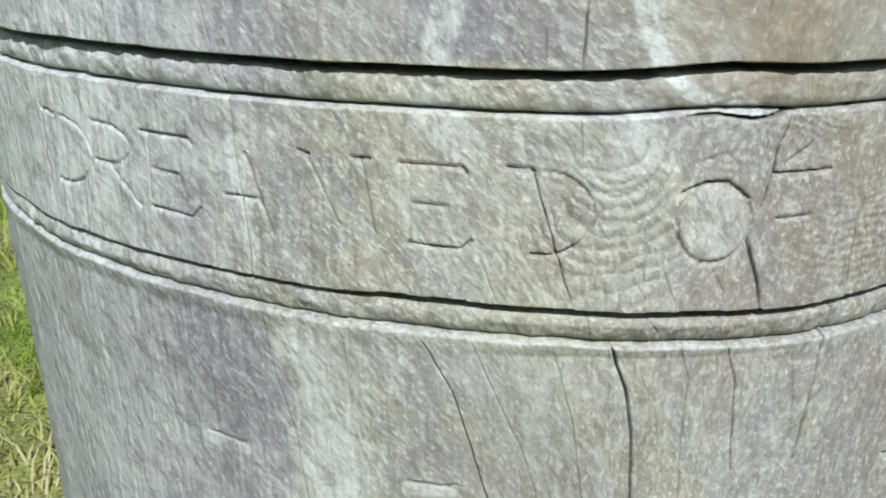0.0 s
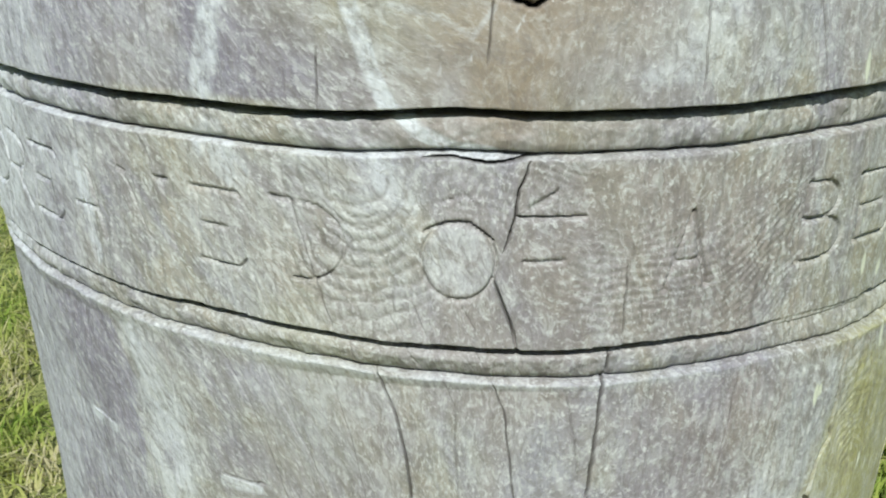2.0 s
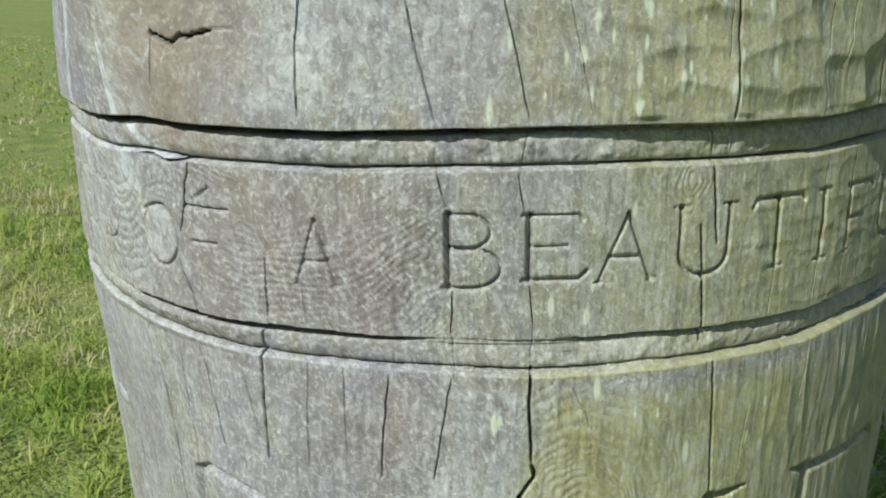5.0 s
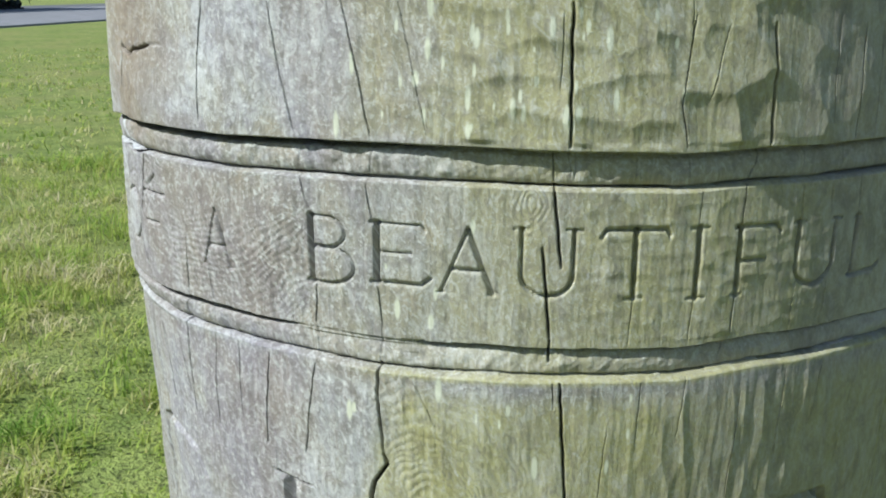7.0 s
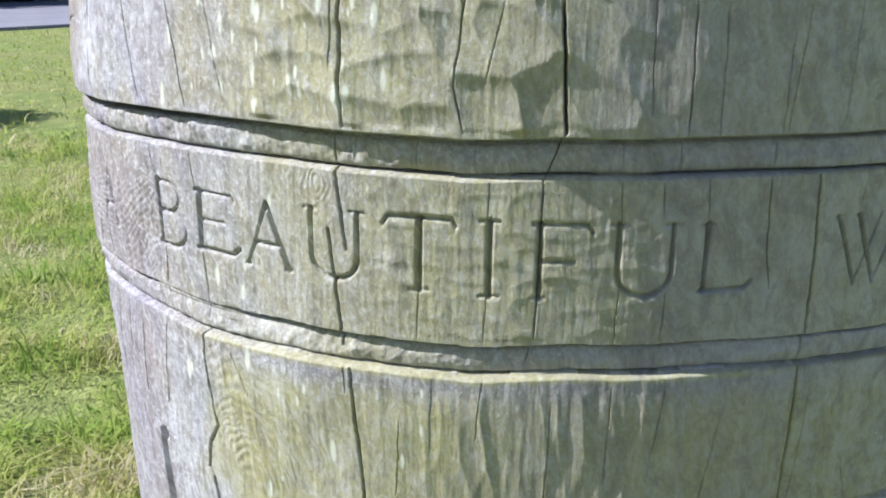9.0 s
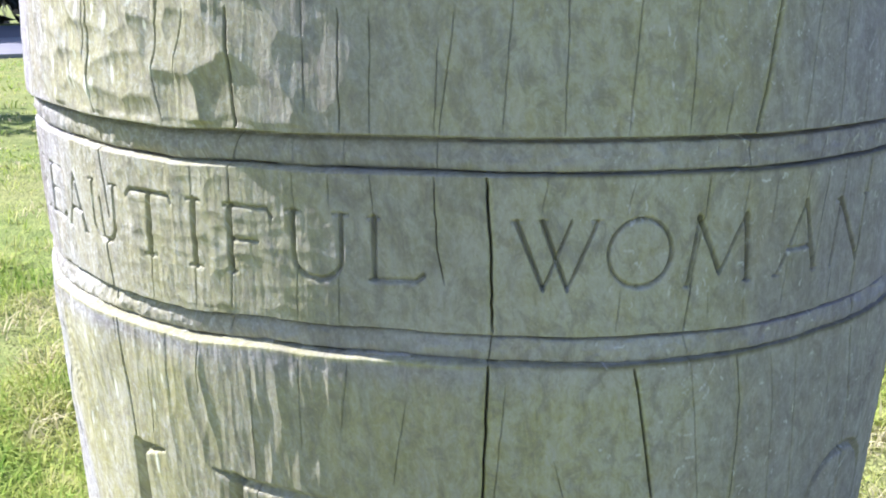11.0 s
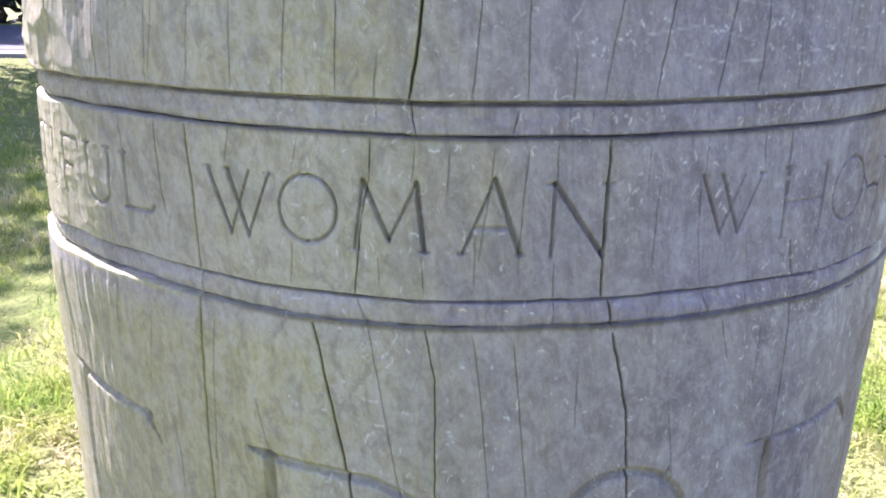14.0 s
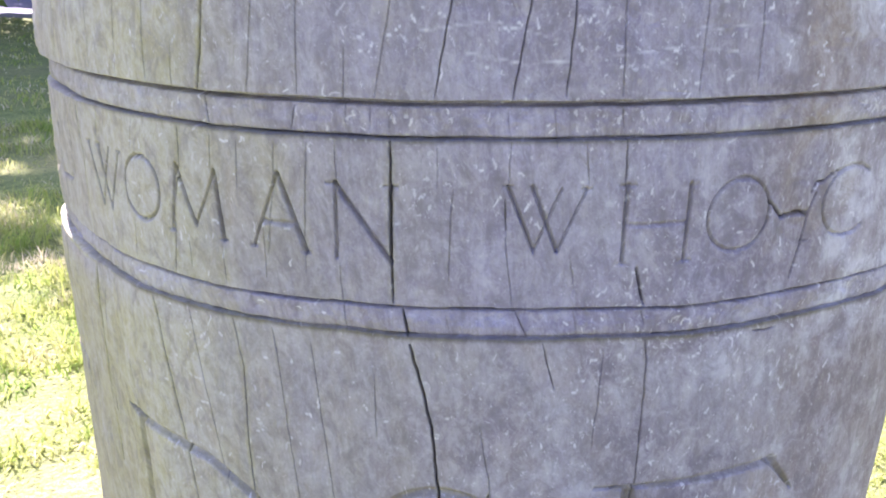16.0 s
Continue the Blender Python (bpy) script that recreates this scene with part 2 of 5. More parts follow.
def ground_sheet():
    ring = np.concatenate([np.linspace(0.2, 6, 60), np.geomspace(6.3, 900, 34)])
    turn = np.radians(np.arange(0, 360, 2.5))
    a, r = np.meshgrid(turn, ring)
    x, y = r * np.cos(a), r * np.sin(a)
    z = bumps(x, y) * np.clip((9 - r) / 4, 0, 1)
    n, m = len(turn), len(ring)
    i, j = np.meshgrid(np.arange(m - 1), np.arange(n), indexing="ij")
    k = (j + 1) % n
    faces = np.stack([i * n + j, (i + 1) * n + j, (i + 1) * n + k, i * n + k], -1).reshape(-1, 4)
    return tagged(mesh_object("ground", np.stack([x, y, z], -1).reshape(-1, 3), faces, TURF, None, True), "uneven sunlit grass ground round the carved post", "ground", kind="structure")


ground_sheet()
ROAD_N = Vector((-math.sin(radians(156)), math.cos(radians(156)), 0))   # from the post towards the road
ROAD_T = Vector((-ROAD_N.y, ROAD_N.x, 0))
ROAD_NEAR, ROAD_FAR = 11.2, 19.8


def kerb_line(s):
    """How far the kerb lies from the post along the road: the pavement widens towards one side."""
    return float(np.interp(s, [-70, -40, -14.4, -9.3, 0, 70], [22.0, 19.6, 16.6, 16.0, 11.9, 11.8]))


def strip(name, near, far, z0, z1, material, label, category):
    """A long slab along the road between two lines."""
    out, half = [], 70
    for line, z in ((near, z0), (near, z1), (far, z1), (far, z0)):
        for s in np.linspace(-half, half, 57):
            p = ROAD_N * line(s) + ROAD_T * float(s)
            out.append((p.x, p.y, z))
    faces = []
    for q in range(3):
        faces += [(q * 57 + i, q * 57 + i + 1, (q + 1) * 57 + i + 1, (q + 1) * 57 + i) for i in range(56)]
    return tagged(mesh_object(name, out, faces, material), label, category, kind="structure")


strip("pavement", lambda s: ROAD_NEAR, kerb_line, -0.05, 0.05, PAVING, "pale grey worn pavement between grass and road", "pavement")
strip("kerb", kerb_line, lambda s: kerb_line(s) + 0.15, -0.06, 0.06, PAVING, "pale grey stone kerb along the road", "kerb")
strip("gutter", lambda s: kerb_line(s) + 0.15, lambda s: kerb_line(s) + 0.55, -0.06, 0.012, DARK_STRIP, "narrow dark strip along the road beside the kerb", "gutter")
strip("road", lambda s: kerb_line(s) + 0.55, lambda s: max(ROAD_FAR, kerb_line(s) + 4.0), -0.06, 0.016, ASPHALT, "grey asphalt road with patched dull surface", "road")

# ---- the carved post: a surface in turn (degrees) and height over the lower ring ----
BASE = 0.64                                   # height of the lower ring over the ground
HI_A, HI_B = -152.0, 116.0
turn = np.concatenate([np.arange(HI_A, HI_B, 0.1), np.arange(HI_B, 360 + HI_A, 1.5)])
rows = [np.arange(-BASE - 0.06, -0.21, 0.02), np.arange(-0.21, -0.019, 0.0016), np.arange(-0.019, 0.017, 0.0007), np.arange(0.017, 0.108, 0.0014),
        np.arange(0.108, 0.149, 0.0007), np.arange(0.149, 0.255, 0.0016), np.arange(0.255, 0.96, 0.03)]
rows = np.concatenate(rows)
NC, NR = len(turn), len(rows)
TH, ROW = np.meshgrid(turn, rows)
WRAP = np.where(TH > 180, TH - 360, TH)
# the rings dip a little on the worn side
dip_up = np.interp(WRAP, [-160, -125, -88, -78, -61, -41, -15, -6, 31, 73, 94, 125, 180], [-0.007, -0.006, -0.005, 0.0, -0.001, 0.002, -0.001, 0.001, 0.0025, 0.0055, 0.010, 0.011, 0.0])
dip_lo = np.interp(WRAP, [-160, -127, -87, -61, -41, -14, -5, 31, 74, 96, 180], [0.008, 0.007, 0.005, 0.0015, 0.0, -0.0015, 0.002, -0.002, 0.0015, 0.003, 0.0])
mixed = np.clip((ROW - 0.0115) / 0.13, -0.4, 1.4)
Z = ROW + np.where((ROW > -0.3) & (ROW < 0.4), 1.0, 0.3) * (dip_lo + (dip_up - dip_lo) * mixed)
A = np.radians(TH)
ARC = 0.4 * np.radians(WRAP)                  # metres along the skin
RAD = 0.4031 + 0.0263 * np.clip(Z, -0.6, 0.5) - 0.0041 * np.cos(A) + 0.0044 * np.sin(A) - 0.0108 * np.cos(2 * A) - 0.0161 * np.sin(2 * A) - 0.0038 * np.cos(3 * A) + 0.0031 * np.sin(3 * A)


def hill(x, mid, wide):
    return np.exp(-(((x - mid) / wide) ** 2))


def step(x, a, b):
    t = np.clip((x - a) / (b - a), 0, 1)
    return t * t * (3 - 2 * t)


def outline(knots, millimetres):
    """How far the trunk bulges or is flattened, by the turn, as a smooth curve."""
    fine = np.arange(-200.0, 201.0)
    v = np.interp((fine + 180) % 360 - 180, knots, millimetres) / 1000
    k = np.exp(-((np.arange(-8, 9) / 2.6) ** 2))
    v = np.convolve(v, k / k.sum(), "same")
    return np.interp(WRAP, fine[10:-10], v[10:-10])


bulge_up = outline([-180, -160, -140, -119, -98, -87, -73, -62, -50, -38, -31, -24, -12, 0, 12, 26, 40, 50, 64, 74, 87, 100, 115, 132, 150, 180],
                   [22, 26, 20, 10, -1, 3, 6, 0, -8, -6, -4, 1, 2, 0, -2, -1, 3, 3, -1.5, -5, 0, 2, 9, 24, 26, 22])
bulge_lo = outline([-180, -160, -119, -98, -87, -67, -51, -42, -28, -10, 0, 19, 26, 34, 64, 87, 104, 115, 132, 150, 180],
                   [18, 22, 4, -3, -6, -1, -6, -1, 3, 3, 2, -2, -3, 3, -2, -1, 2, 9, 24, 26, 18])
above = np.clip((Z + 0.012) / 0.02, 0, 1)
RAD += above * bulge_up + (1 - above) * bulge_lo + 0.03 * np.clip(Z + 0.05, -0.2, 0)

rng = np.random.default_rng(7)


def lattice(x, y, seed):
    """Smooth noise in -1..1 on any coordinates."""
    table = np.random.default_rng(seed).uniform(-1, 1, (256, 256))
    i, j = np.floor(x).astype(int), np.floor(y).astype(int)
    u, v = x - i, y - j
    u, v = u * u * (3 - 2 * u), v * v * (3 - 2 * v)
    a, b = table[i & 255, j & 255], table[(i + 1) & 255, j & 255]
    c, d = table[i & 255, (j + 1) & 255], table[(i + 1) & 255, (j + 1) & 255]
    return (a * (1 - u) + b * u) * (1 - v) + (c * (1 - u) + d * u) * v


def octaves(x, y, seed, n=3):
    return sum(0.55**k * lattice(x * 2**k, y * 2**k, seed + k) for k in range(n))


def scoops(cell_a, cell_z, seed):
    """Hollows left by a gouge: squared distance to the nearest of scattered points."""
    x, y = ARC / cell_a, Z / cell_z
    y = y + 0.35 * lattice(x * 0.7, y * 0.7, seed + 9)
    i, j = np.floor(x).astype(int), np.floor(y).astype(int)
    jit = np.random.default_rng(seed).uniform(0.1, 0.9, (128, 128, 2))
    total = np.zeros(x.shape)
    for a in (-1, 0, 1):
        for b in (-1, 0, 1):
            p = jit[(i + a) & 127, (j + b) & 127]
            total += np.exp(-10 * ((x - i - a - p[..., 0]) ** 2 + (y - j - b - p[..., 1]) ** 2))
    return -np.log(np.maximum(total, 1e-6)) / 10


def gouges(cell_a, cell_z, seed, steep, shear=0.35):
    """Overlapping cuts of a gouge: steep under the arched upper edge of each, running out gently below."""
    x, y = ARC / cell_a, Z / cell_z
    x, y = x + shear * y + 0.25 * lattice(x * 0.8, y * 0.8, seed + 3), y + 0.45 * lattice(x * 0.6, y * 0.5, seed + 9)
    i, j = np.floor(x).astype(int), np.floor(y).astype(int)
    jit = np.random.default_rng(seed).uniform(0.1, 0.9, (128, 128, 3))
    best = np.full(x.shape, 9.0)
    for a in (-1, 0, 1):
        for b in (-1, 0, 1, 2):
            p = jit[(i + a) & 127, (j + b) & 127]
            dx, dy = x - i - a - p[..., 0], y - j - b - p[..., 1]
            best = np.minimum(best, 1.7 * dx * dx + np.where(dy > 0, steep, 0.5) * dy * dy - 0.35 * p[..., 2])
    return np.clip(best, -0.35, 0.9)


# broad unevenness, gouge hollows, fibres
LIFT = 0.0016 * (1 - 0.5 * hill(WRAP, -8, 18)) * octaves(ARC * 14, Z * 9, 11) + 0.00035 * octaves(ARC * 160, Z * 16, 21, 3) * (1 - 0.25 * step(WRAP, -45, -28))
hewn_up = step(ROW, 0.145, 0.15) * (step(WRAP, -48, -30) * (1 - 0.85 * step(WRAP, -14, 16)))
hewn_lo = step(-ROW, 0.018, 0.024) * step(WRAP, -26, -15) * (1 - step(WRAP, 14, 30))
hewn_band = step(ROW, 0.012, 0.02) * (1 - step(ROW, 0.105, 0.115)) * step(WRAP, -30, -20) * (1 - step(WRAP, 0, 12))
LIFT += gouges(0.034, 0.027, 5, 2.6) * 0.0045 * hewn_up
LIFT += gouges(0.013, 0.034, 6, 1.4, 0.2) * 0.0014 * hewn_lo
LIFT += gouges(0.030, 0.011, 8, 2.0, 0.15) * 0.0014 * hewn_band
ROUGH = 0.0003 * octaves(ARC * 330, Z * 30, 31, 2) * (0.35 + 0.65 * step(-WRAP, 20, 60)) + 0.0002 * octaves(ARC * 170, Z * 150, 34, 3) * step(-WRAP, 20, 60)
LIFT += ROUGH

# rings: a round bead between two cuts, above and below the lettered band
wob = 0.0007 * octaves(ARC * 22, Z * 2, 41, 2)
worn = 1 - step(WRAP, -60, -35)
q = ROW + wob
proud_up = 0.0045 * step(q, 0.1425, 0.1436) * (1 - 0.75 * step(q, 0.15, 0.24))
LIFT += proud_up + 0.0015 * step(-q, 0.0088, 0.0112) * (1 - step(-q, 0.03, 0.09)) * (1 - 1.3 * step(WRAP, 15, 35))


def bead(mid, half, top):
    t = np.clip(1 - ((q - mid) / half) ** 2, 0, 1)
    edge = 0.006 - 0.0032 * step(WRAP, 8, 28)
    return -edge + (top + edge) * t**0.33


nicks = np.clip(scoops(0.011, 0.02, 17), 0, 0.6) * 0.0016 + 0.0009 * octaves(ARC * 90, Z * 110, 18, 3)
inside = (q > 0.1195) & (q < 0.1425)
sunk = 0.0026 * step(WRAP, -48, -22) * (1 - step(WRAP, 8, 28))
ring_up = bead(0.1302, 0.0092, -0.001) - sunk
cut_up = -(0.010 + 0.018 * worn) * np.clip(1 - np.abs(q - 0.1408) / (0.0018 + 0.0007 * worn), 0, 1) ** 0.6
fine_up = -(0.005 + 0.001 * worn) * np.clip(1 - np.abs(q - 0.1200) / np.where(q < 0.12, 0.0026 - 0.0015 * step(WRAP, 12, 24), 0.0012), 0, 1)
LIFT = np.where(inside, np.minimum(ring_up, 0) + 0.5 * LIFT + nicks, LIFT)
LIFT = np.minimum(LIFT, np.where((q > 0.1385) & (q < 0.1430), cut_up, 9))
LIFT = LIFT + fine_up
inside = (q > -0.0082) & (q < 0.0115)
closed = step(WRAP, -53.5, -50.5) * (1 - step(WRAP, -40.5, -38.0))     # here the cut is grown over
hold = 1 - 0.95 * closed
ring_lo = bead(0.0012, 0.0082, -0.0015) - sunk
gape = step(WRAP, -108, -98) * (1 - step(WRAP, -62, -53))          # where the cut has opened wide
cut_lo = -(0.010 + 0.014 * gape) * hold * np.clip((1 + gape) * (1 - np.abs(q - 0.0101 - 0.0003 * gape) / (0.0014 + 0.0014 * gape)), 0, 1) ** 0.6
LIFT = np.where(inside, np.minimum(ring_lo, 0) + 0.5 * LIFT + nicks, LIFT)
LIFT = np.where((q > 0.0084 - 0.001 * gape) & (q < 0.0116 + 0.0014 * gape), np.minimum(LIFT * hold, cut_lo), LIFT)
shady = step(WRAP, 12, 34)
LIFT = LIFT - 0.0045 * (1 - 0.35 * shady) * (1 - 0.45 * worn) * np.clip(1 - np.abs(q + 0.0082) / 0.0012, 0, 1)
fill = closed * (q > 0.0025) * (q < 0.0135)
LIFT = LIFT + fill * (np.maximum(LIFT, -0.0012) - LIFT)
ledge = step(-q, 0.0084, 0.0112)
LIFT = np.where((q <= -0.0084) & (q > -0.0112), LIFT - 0.003 * (1 - ledge) * (1 - shady) * (1 - 0.5 * worn), LIFT)

OWNER = np.full(TH.shape, -1, np.int32)


def window(pts, margin):
    """The part of the grid round some points (degrees, metres)."""
    ts, zs = [p[0] for p in pts], [p[1] for p in pts]
    wide = math.degrees(margin / 0.36)
    c0, c1 = np.searchsorted(turn, [min(ts) - wide, max(ts) + wide])
    r0, r1 = np.searchsorted(rows, [min(zs) - margin - 0.03, max(zs) + margin + 0.03])
    return slice(r0, max(r1, r0 + 1)), slice(c0, max(c1, c0 + 1))


def stroke_depth(win, pts, w0, w1):
    """How far inside a stroke the grid lies: 1 on its line, 0 at its edge; the half width runs from w0 to w1."""
    x, y = ARC[win], Z[win]
    px = [(0.4 * math.radians(t), z) for t, z in pts]
    best, far = np.zeros(x.shape), 0.0
    lengths = [math.dist(a, b) for a, b in zip(px, px[1:])]
    full = sum(lengths) or 1e-6
    for (a, b), n in zip(zip(px, px[1:]), lengths):
        dx, dy = b[0] - a[0], b[1] - a[1]
        t = np.clip(((x - a[0]) * dx + (y - a[1]) * dy) / max(n * n, 1e-12), 0, 1)
        d = np.hypot(x - a[0] - t * dx, y - a[1] - t * dy)
        w = w0 + (w1 - w0) * (far + t * n) / full
        best = np.maximum(best, 1 - d / w)
        far += n
    return np.clip(best, 0, 1)


def carve(pts, w0, w1, depth, owner=-1, rounded=1.0):
    win = window(pts, max(w0, w1) * 1.5)
    k = stroke_depth(win, pts, w0, w1)
    cut = -depth * k**rounded
    LIFT[win] = np.where(k > 0, LIFT[win] + cut, LIFT[win])
    if owner >= 0:
        OWNER[win] = np.where(k > 0.04, owner, OWNER[win])


def arc(cx, cy, rx, ry, a, b, n=14):
    return [(cx + rx * math.cos(radians(a + (b - a) * i / n)), cy + ry * math.sin(radians(a + (b - a) * i / n))) for i in range(n + 1)]


# strokes in a unit box: (points, half width at each end); thin 0.7, thick 1
def stem(x, y0=0.0, y1=1.0):
    return ([(x, y1), (x, y0)], 1.15, 1.0)


def serif(x, y, half=0.11):
    return ([(x - half, y), (x + half, y)], 0.5, 0.5)


GLYPH = {
    "A": [([(0.52, 1.0), (0.0, 0.0)], 0.75, 0.6), ([(0.52, 1.0), (1.0, 0.0)], 1.0, 1.1), ([(0.22, 0.36), (0.78, 0.36)], 0.9, 0.75), serif(0.0, 0.0, 0.07), serif(1.0, 0.0, 0.09)],
    "B": [stem(0.08), ([(0.08, 1.0)] + arc(0.4, 0.77, 0.42, 0.23, 90, -90) + [(0.08, 0.54)], 0.7, 0.7), ([(0.08, 0.54)] + arc(0.45, 0.27, 0.55, 0.27, 90, -90) + [(0.0, 0.0)], 0.7, 0.8)],
    "C": [(arc(0.55, 0.5, 0.55, 0.5, 50, 310, 20), 0.7, 0.8)],
    "D": [stem(0.08), ([(0.08, 1.0), (0.35, 1.0)] + arc(0.4, 0.5, 0.6, 0.5, 90, -90, 18) + [(0.05, 0.0)], 0.7, 0.8)],
    "E": [stem(0.1), ([(0.0, 1.0), (0.85, 1.0), (0.92, 0.9)], 0.8, 0.5), ([(0.1, 0.52), (0.68, 0.52)], 0.6, 0.7), ([(0.0, 0.0), (0.85, 0.0), (1.0, 0.12)], 0.75, 0.9)],
    "F": [stem(0.1), ([(0.0, 1.0), (0.9, 1.0), (1.0, 0.88)], 0.8, 0.6), ([(0.1, 0.5), (0.68, 0.5)], 0.6, 0.75), serif(0.1, 0.0, 0.12)],
    "H": [stem(0.08), stem(0.95), ([(0.08, 0.5), (0.95, 0.5)], 0.65, 0.65), serif(0.08, 1.0), serif(0.95, 1.0), serif(0.08, 0.0), serif(0.95, 0.0)],
    "I": [stem(0.5), serif(0.5, 1.0, 0.5), serif(0.5, 0.0, 0.5)],
    "L": [stem(0.08), serif(0.08, 1.0), ([(0.0, 0.0), (0.85, 0.0), (1.0, 0.1)], 0.75, 0.9)],
    "M": [([(0.12, 1.0), (0.0, 0.0)], 0.75, 0.7), ([(0.12, 1.0), (0.5, 0.15)], 1.1, 0.9), ([(0.5, 0.15), (0.88, 1.0)], 0.65, 0.7), ([(0.88, 1.0), (1.0, 0.0)], 1.1, 1.0), serif(0.0, 0.0, 0.07), serif(1.0, 0.0, 0.07)],
    "N": [([(0.06, 1.0), (0.06, 0.0)], 0.8, 0.7), ([(0.06, 1.0), (0.95, 0.0)], 1.05, 1.05), ([(0.95, 1.0), (0.95, 0.0)], 0.8, 0.7), serif(0.0, 1.0, 0.08), serif(0.95, 1.0, 0.1)],
    "O": [(arc(0.5, 0.5, 0.5, 0.5, 90, 270, 16), 0.75, 0.75), (arc(0.5, 0.5, 0.5, 0.5, 90, -90, 16), 0.75, 0.9)],
    "R": [stem(0.08), ([(0.08, 1.0)] + arc(0.4, 0.74, 0.45, 0.26, 90, -90) + [(0.08, 0.48)], 0.7, 0.7), ([(0.42, 0.48), (1.0, 0.0)], 0.9, 1.1)],
    "T": [([(0.0, 0.9), (0.06, 1.0), (0.94, 1.0), (1.0, 0.9)], 0.8, 0.8), stem(0.5), serif(0.5, 0.0, 0.13)],
    "U": [([(0.1, 1.0), (0.1, 0.35)] + arc(0.5, 0.33, 0.4, 0.33, 180, 360, 14) + [(0.9, 1.0)], 1.0, 0.85), serif(0.1, 1.0, 0.12), serif(0.9, 1.0, 0.12)],
    "W": [([(0.0, 1.0), (0.36, 0.0)], 1.05, 0.9), ([(0.36, 0.0), (0.68, 1.0)], 0.65, 0.65), ([(0.32, 1.0), (0.66, 0.0)], 1.05, 0.9), ([(0.66, 0.0), (1.0, 1.0)], 0.65, 0.65), serif(0.0, 1.0, 0.07), serif(0.32, 1.0, 0.06), serif(1.0, 1.0, 0.07)],
}
# on the worn side the upright strokes are nearly gone
FADED = {
    "D": [([(0.08, 1.0), (0.08, 0.0)], 0.8, 0.7, 0.25), ([(-0.02, 1.03), (0.3, 1.0)], 0.9, 0.8, 1.5), (arc(0.4, 0.5, 0.6, 0.5, 90, -60, 16), 0.8, 0.8, 0.9), (arc(0.4, 0.5, 0.6, 0.5, -50, -100, 8), 0.9, 0.9, 1.3)],
    "R": [([(0.08, 1.0), (0.08, 0.0)], 0.8, 0.7, 0.2), ([(0.08, 1.0)] + arc(0.4, 0.74, 0.45, 0.26, 90, -90) + [(0.15, 0.48)], 0.9, 0.8, 1.1), ([(0.45, 0.46), (1.0, 0.0)], 1.0, 1.1, 0.5)],
    "E": [([(0.1, 1.0), (0.1, 0.0)], 0.8, 0.8, 0.3), ([(-0.05, 1.0), (0.85, 1.0), (0.92, 0.93)], 1.0, 0.8, 1.5), ([(0.15, 0.52), (0.65, 0.5)], 0.8, 0.9, 1.3), ([(0.1, 0.0), (0.85, -0.03), (1.0, 0.1)], 0.9, 0.9, 1.4)],
    "A": [([(0.5, 1.0), (0.1, 0.0)], 0.8, 0.7, 0.3), ([(0.5, 1.0), (1.0, -0.1)], 1.2, 1.6, 0.45), ([(0.0, 0.36), (0.75, 0.34)], 0.8, 0.8, 1.3)],
    "M": [([(0.12, 1.0), (0.0, 0.0)], 0.8, 0.7, 0.2), ([(0.0, 1.02), (0.16, 1.0)], 0.9, 0.9, 1.4), ([(0.12, 1.0), (0.55, 0.1)], 0.9, 0.8, 0.4), ([(0.72, 1.0), (0.95, 1.0)], 0.9, 0.9, 1.4), ([(0.84, 1.0), (1.0, 0.0)], 0.9, 0.9, 0.8)],
    "F": [([(0.1, 1.0), (0.1, 0.0)], 0.8, 0.8, 0.2), ([(0.0, 1.0), (0.95, 1.0)], 1.0, 0.9, 1.4), ([(0.1, 0.5), (0.68, 0.5)], 0.9, 0.9, 1.4)],
}
# letter, from and to (degrees), foot and head (metres over the lower ring), depth
TEXT = []


def word(letters, spans, half, depth):
    for ch, (t0, t1, z0, z1) in zip(letters, spans):
        TEXT.append((ch, t0, t1, z0, z1, half, depth))


word("DREAMED", [(-136.2, -128.6, 0.048, 0.089), (-128.9, -122.3, 0.046, 0.090), (-121.6, -115.8, 0.047, 0.090), (-113.4, -109.2, 0.049, 0.086), (-106.7, -100.9, 0.050, 0.090), (-98.8, -93.8, 0.047, 0.0885), (-91.4, -85.6, 0.046, 0.089)], 0.0015, 0.0028)
word("OF", [(-80.1, -75.0, 0.043, 0.085), (-73.6, -68.8, 0.042, 0.088)], 0.0016, 0.0028)
word("A", [(-62.8, -59.3, 0.045, 0.087)], 0.0018, 0.0032)
word("BEAUTIFUL", [(-50.2, -45.3, 0.045, 0.092), (-43.5, -37.8, 0.050, 0.091), (-36.8, -31.9, 0.047, 0.090), (-29.9, -23.9, 0.047, 0.092), (-22.0, -15.4, 0.046, 0.092), (-13.3, -11.5, 0.044, 0.092),
                   (-8.5, -3.2, 0.044, 0.091), (-1.5, 4.8, 0.045, 0.091), (7.1, 12.5, 0.047, 0.090)], 0.0023, 0.0054)
word("WOMAN", [(21.5, 29.4, 0.044, 0.090), (30.6, 37.0, 0.045, 0.092), (38.9, 45.9, 0.044, 0.091), (49.6, 55.2, 0.044, 0.096), (57.9, 63.8, 0.042, 0.093)], 0.0022, 0.0056)
word("WHO", [(74.0, 80.9, 0.053, 0.095), (84.0, 90.8, 0.045, 0.097), (92.5, 99.1, 0.049, 0.099)], 0.0017, 0.0044)
word("C", [(105.8, 112.5, 0.049, 0.100)], 0.0019, 0.0044)
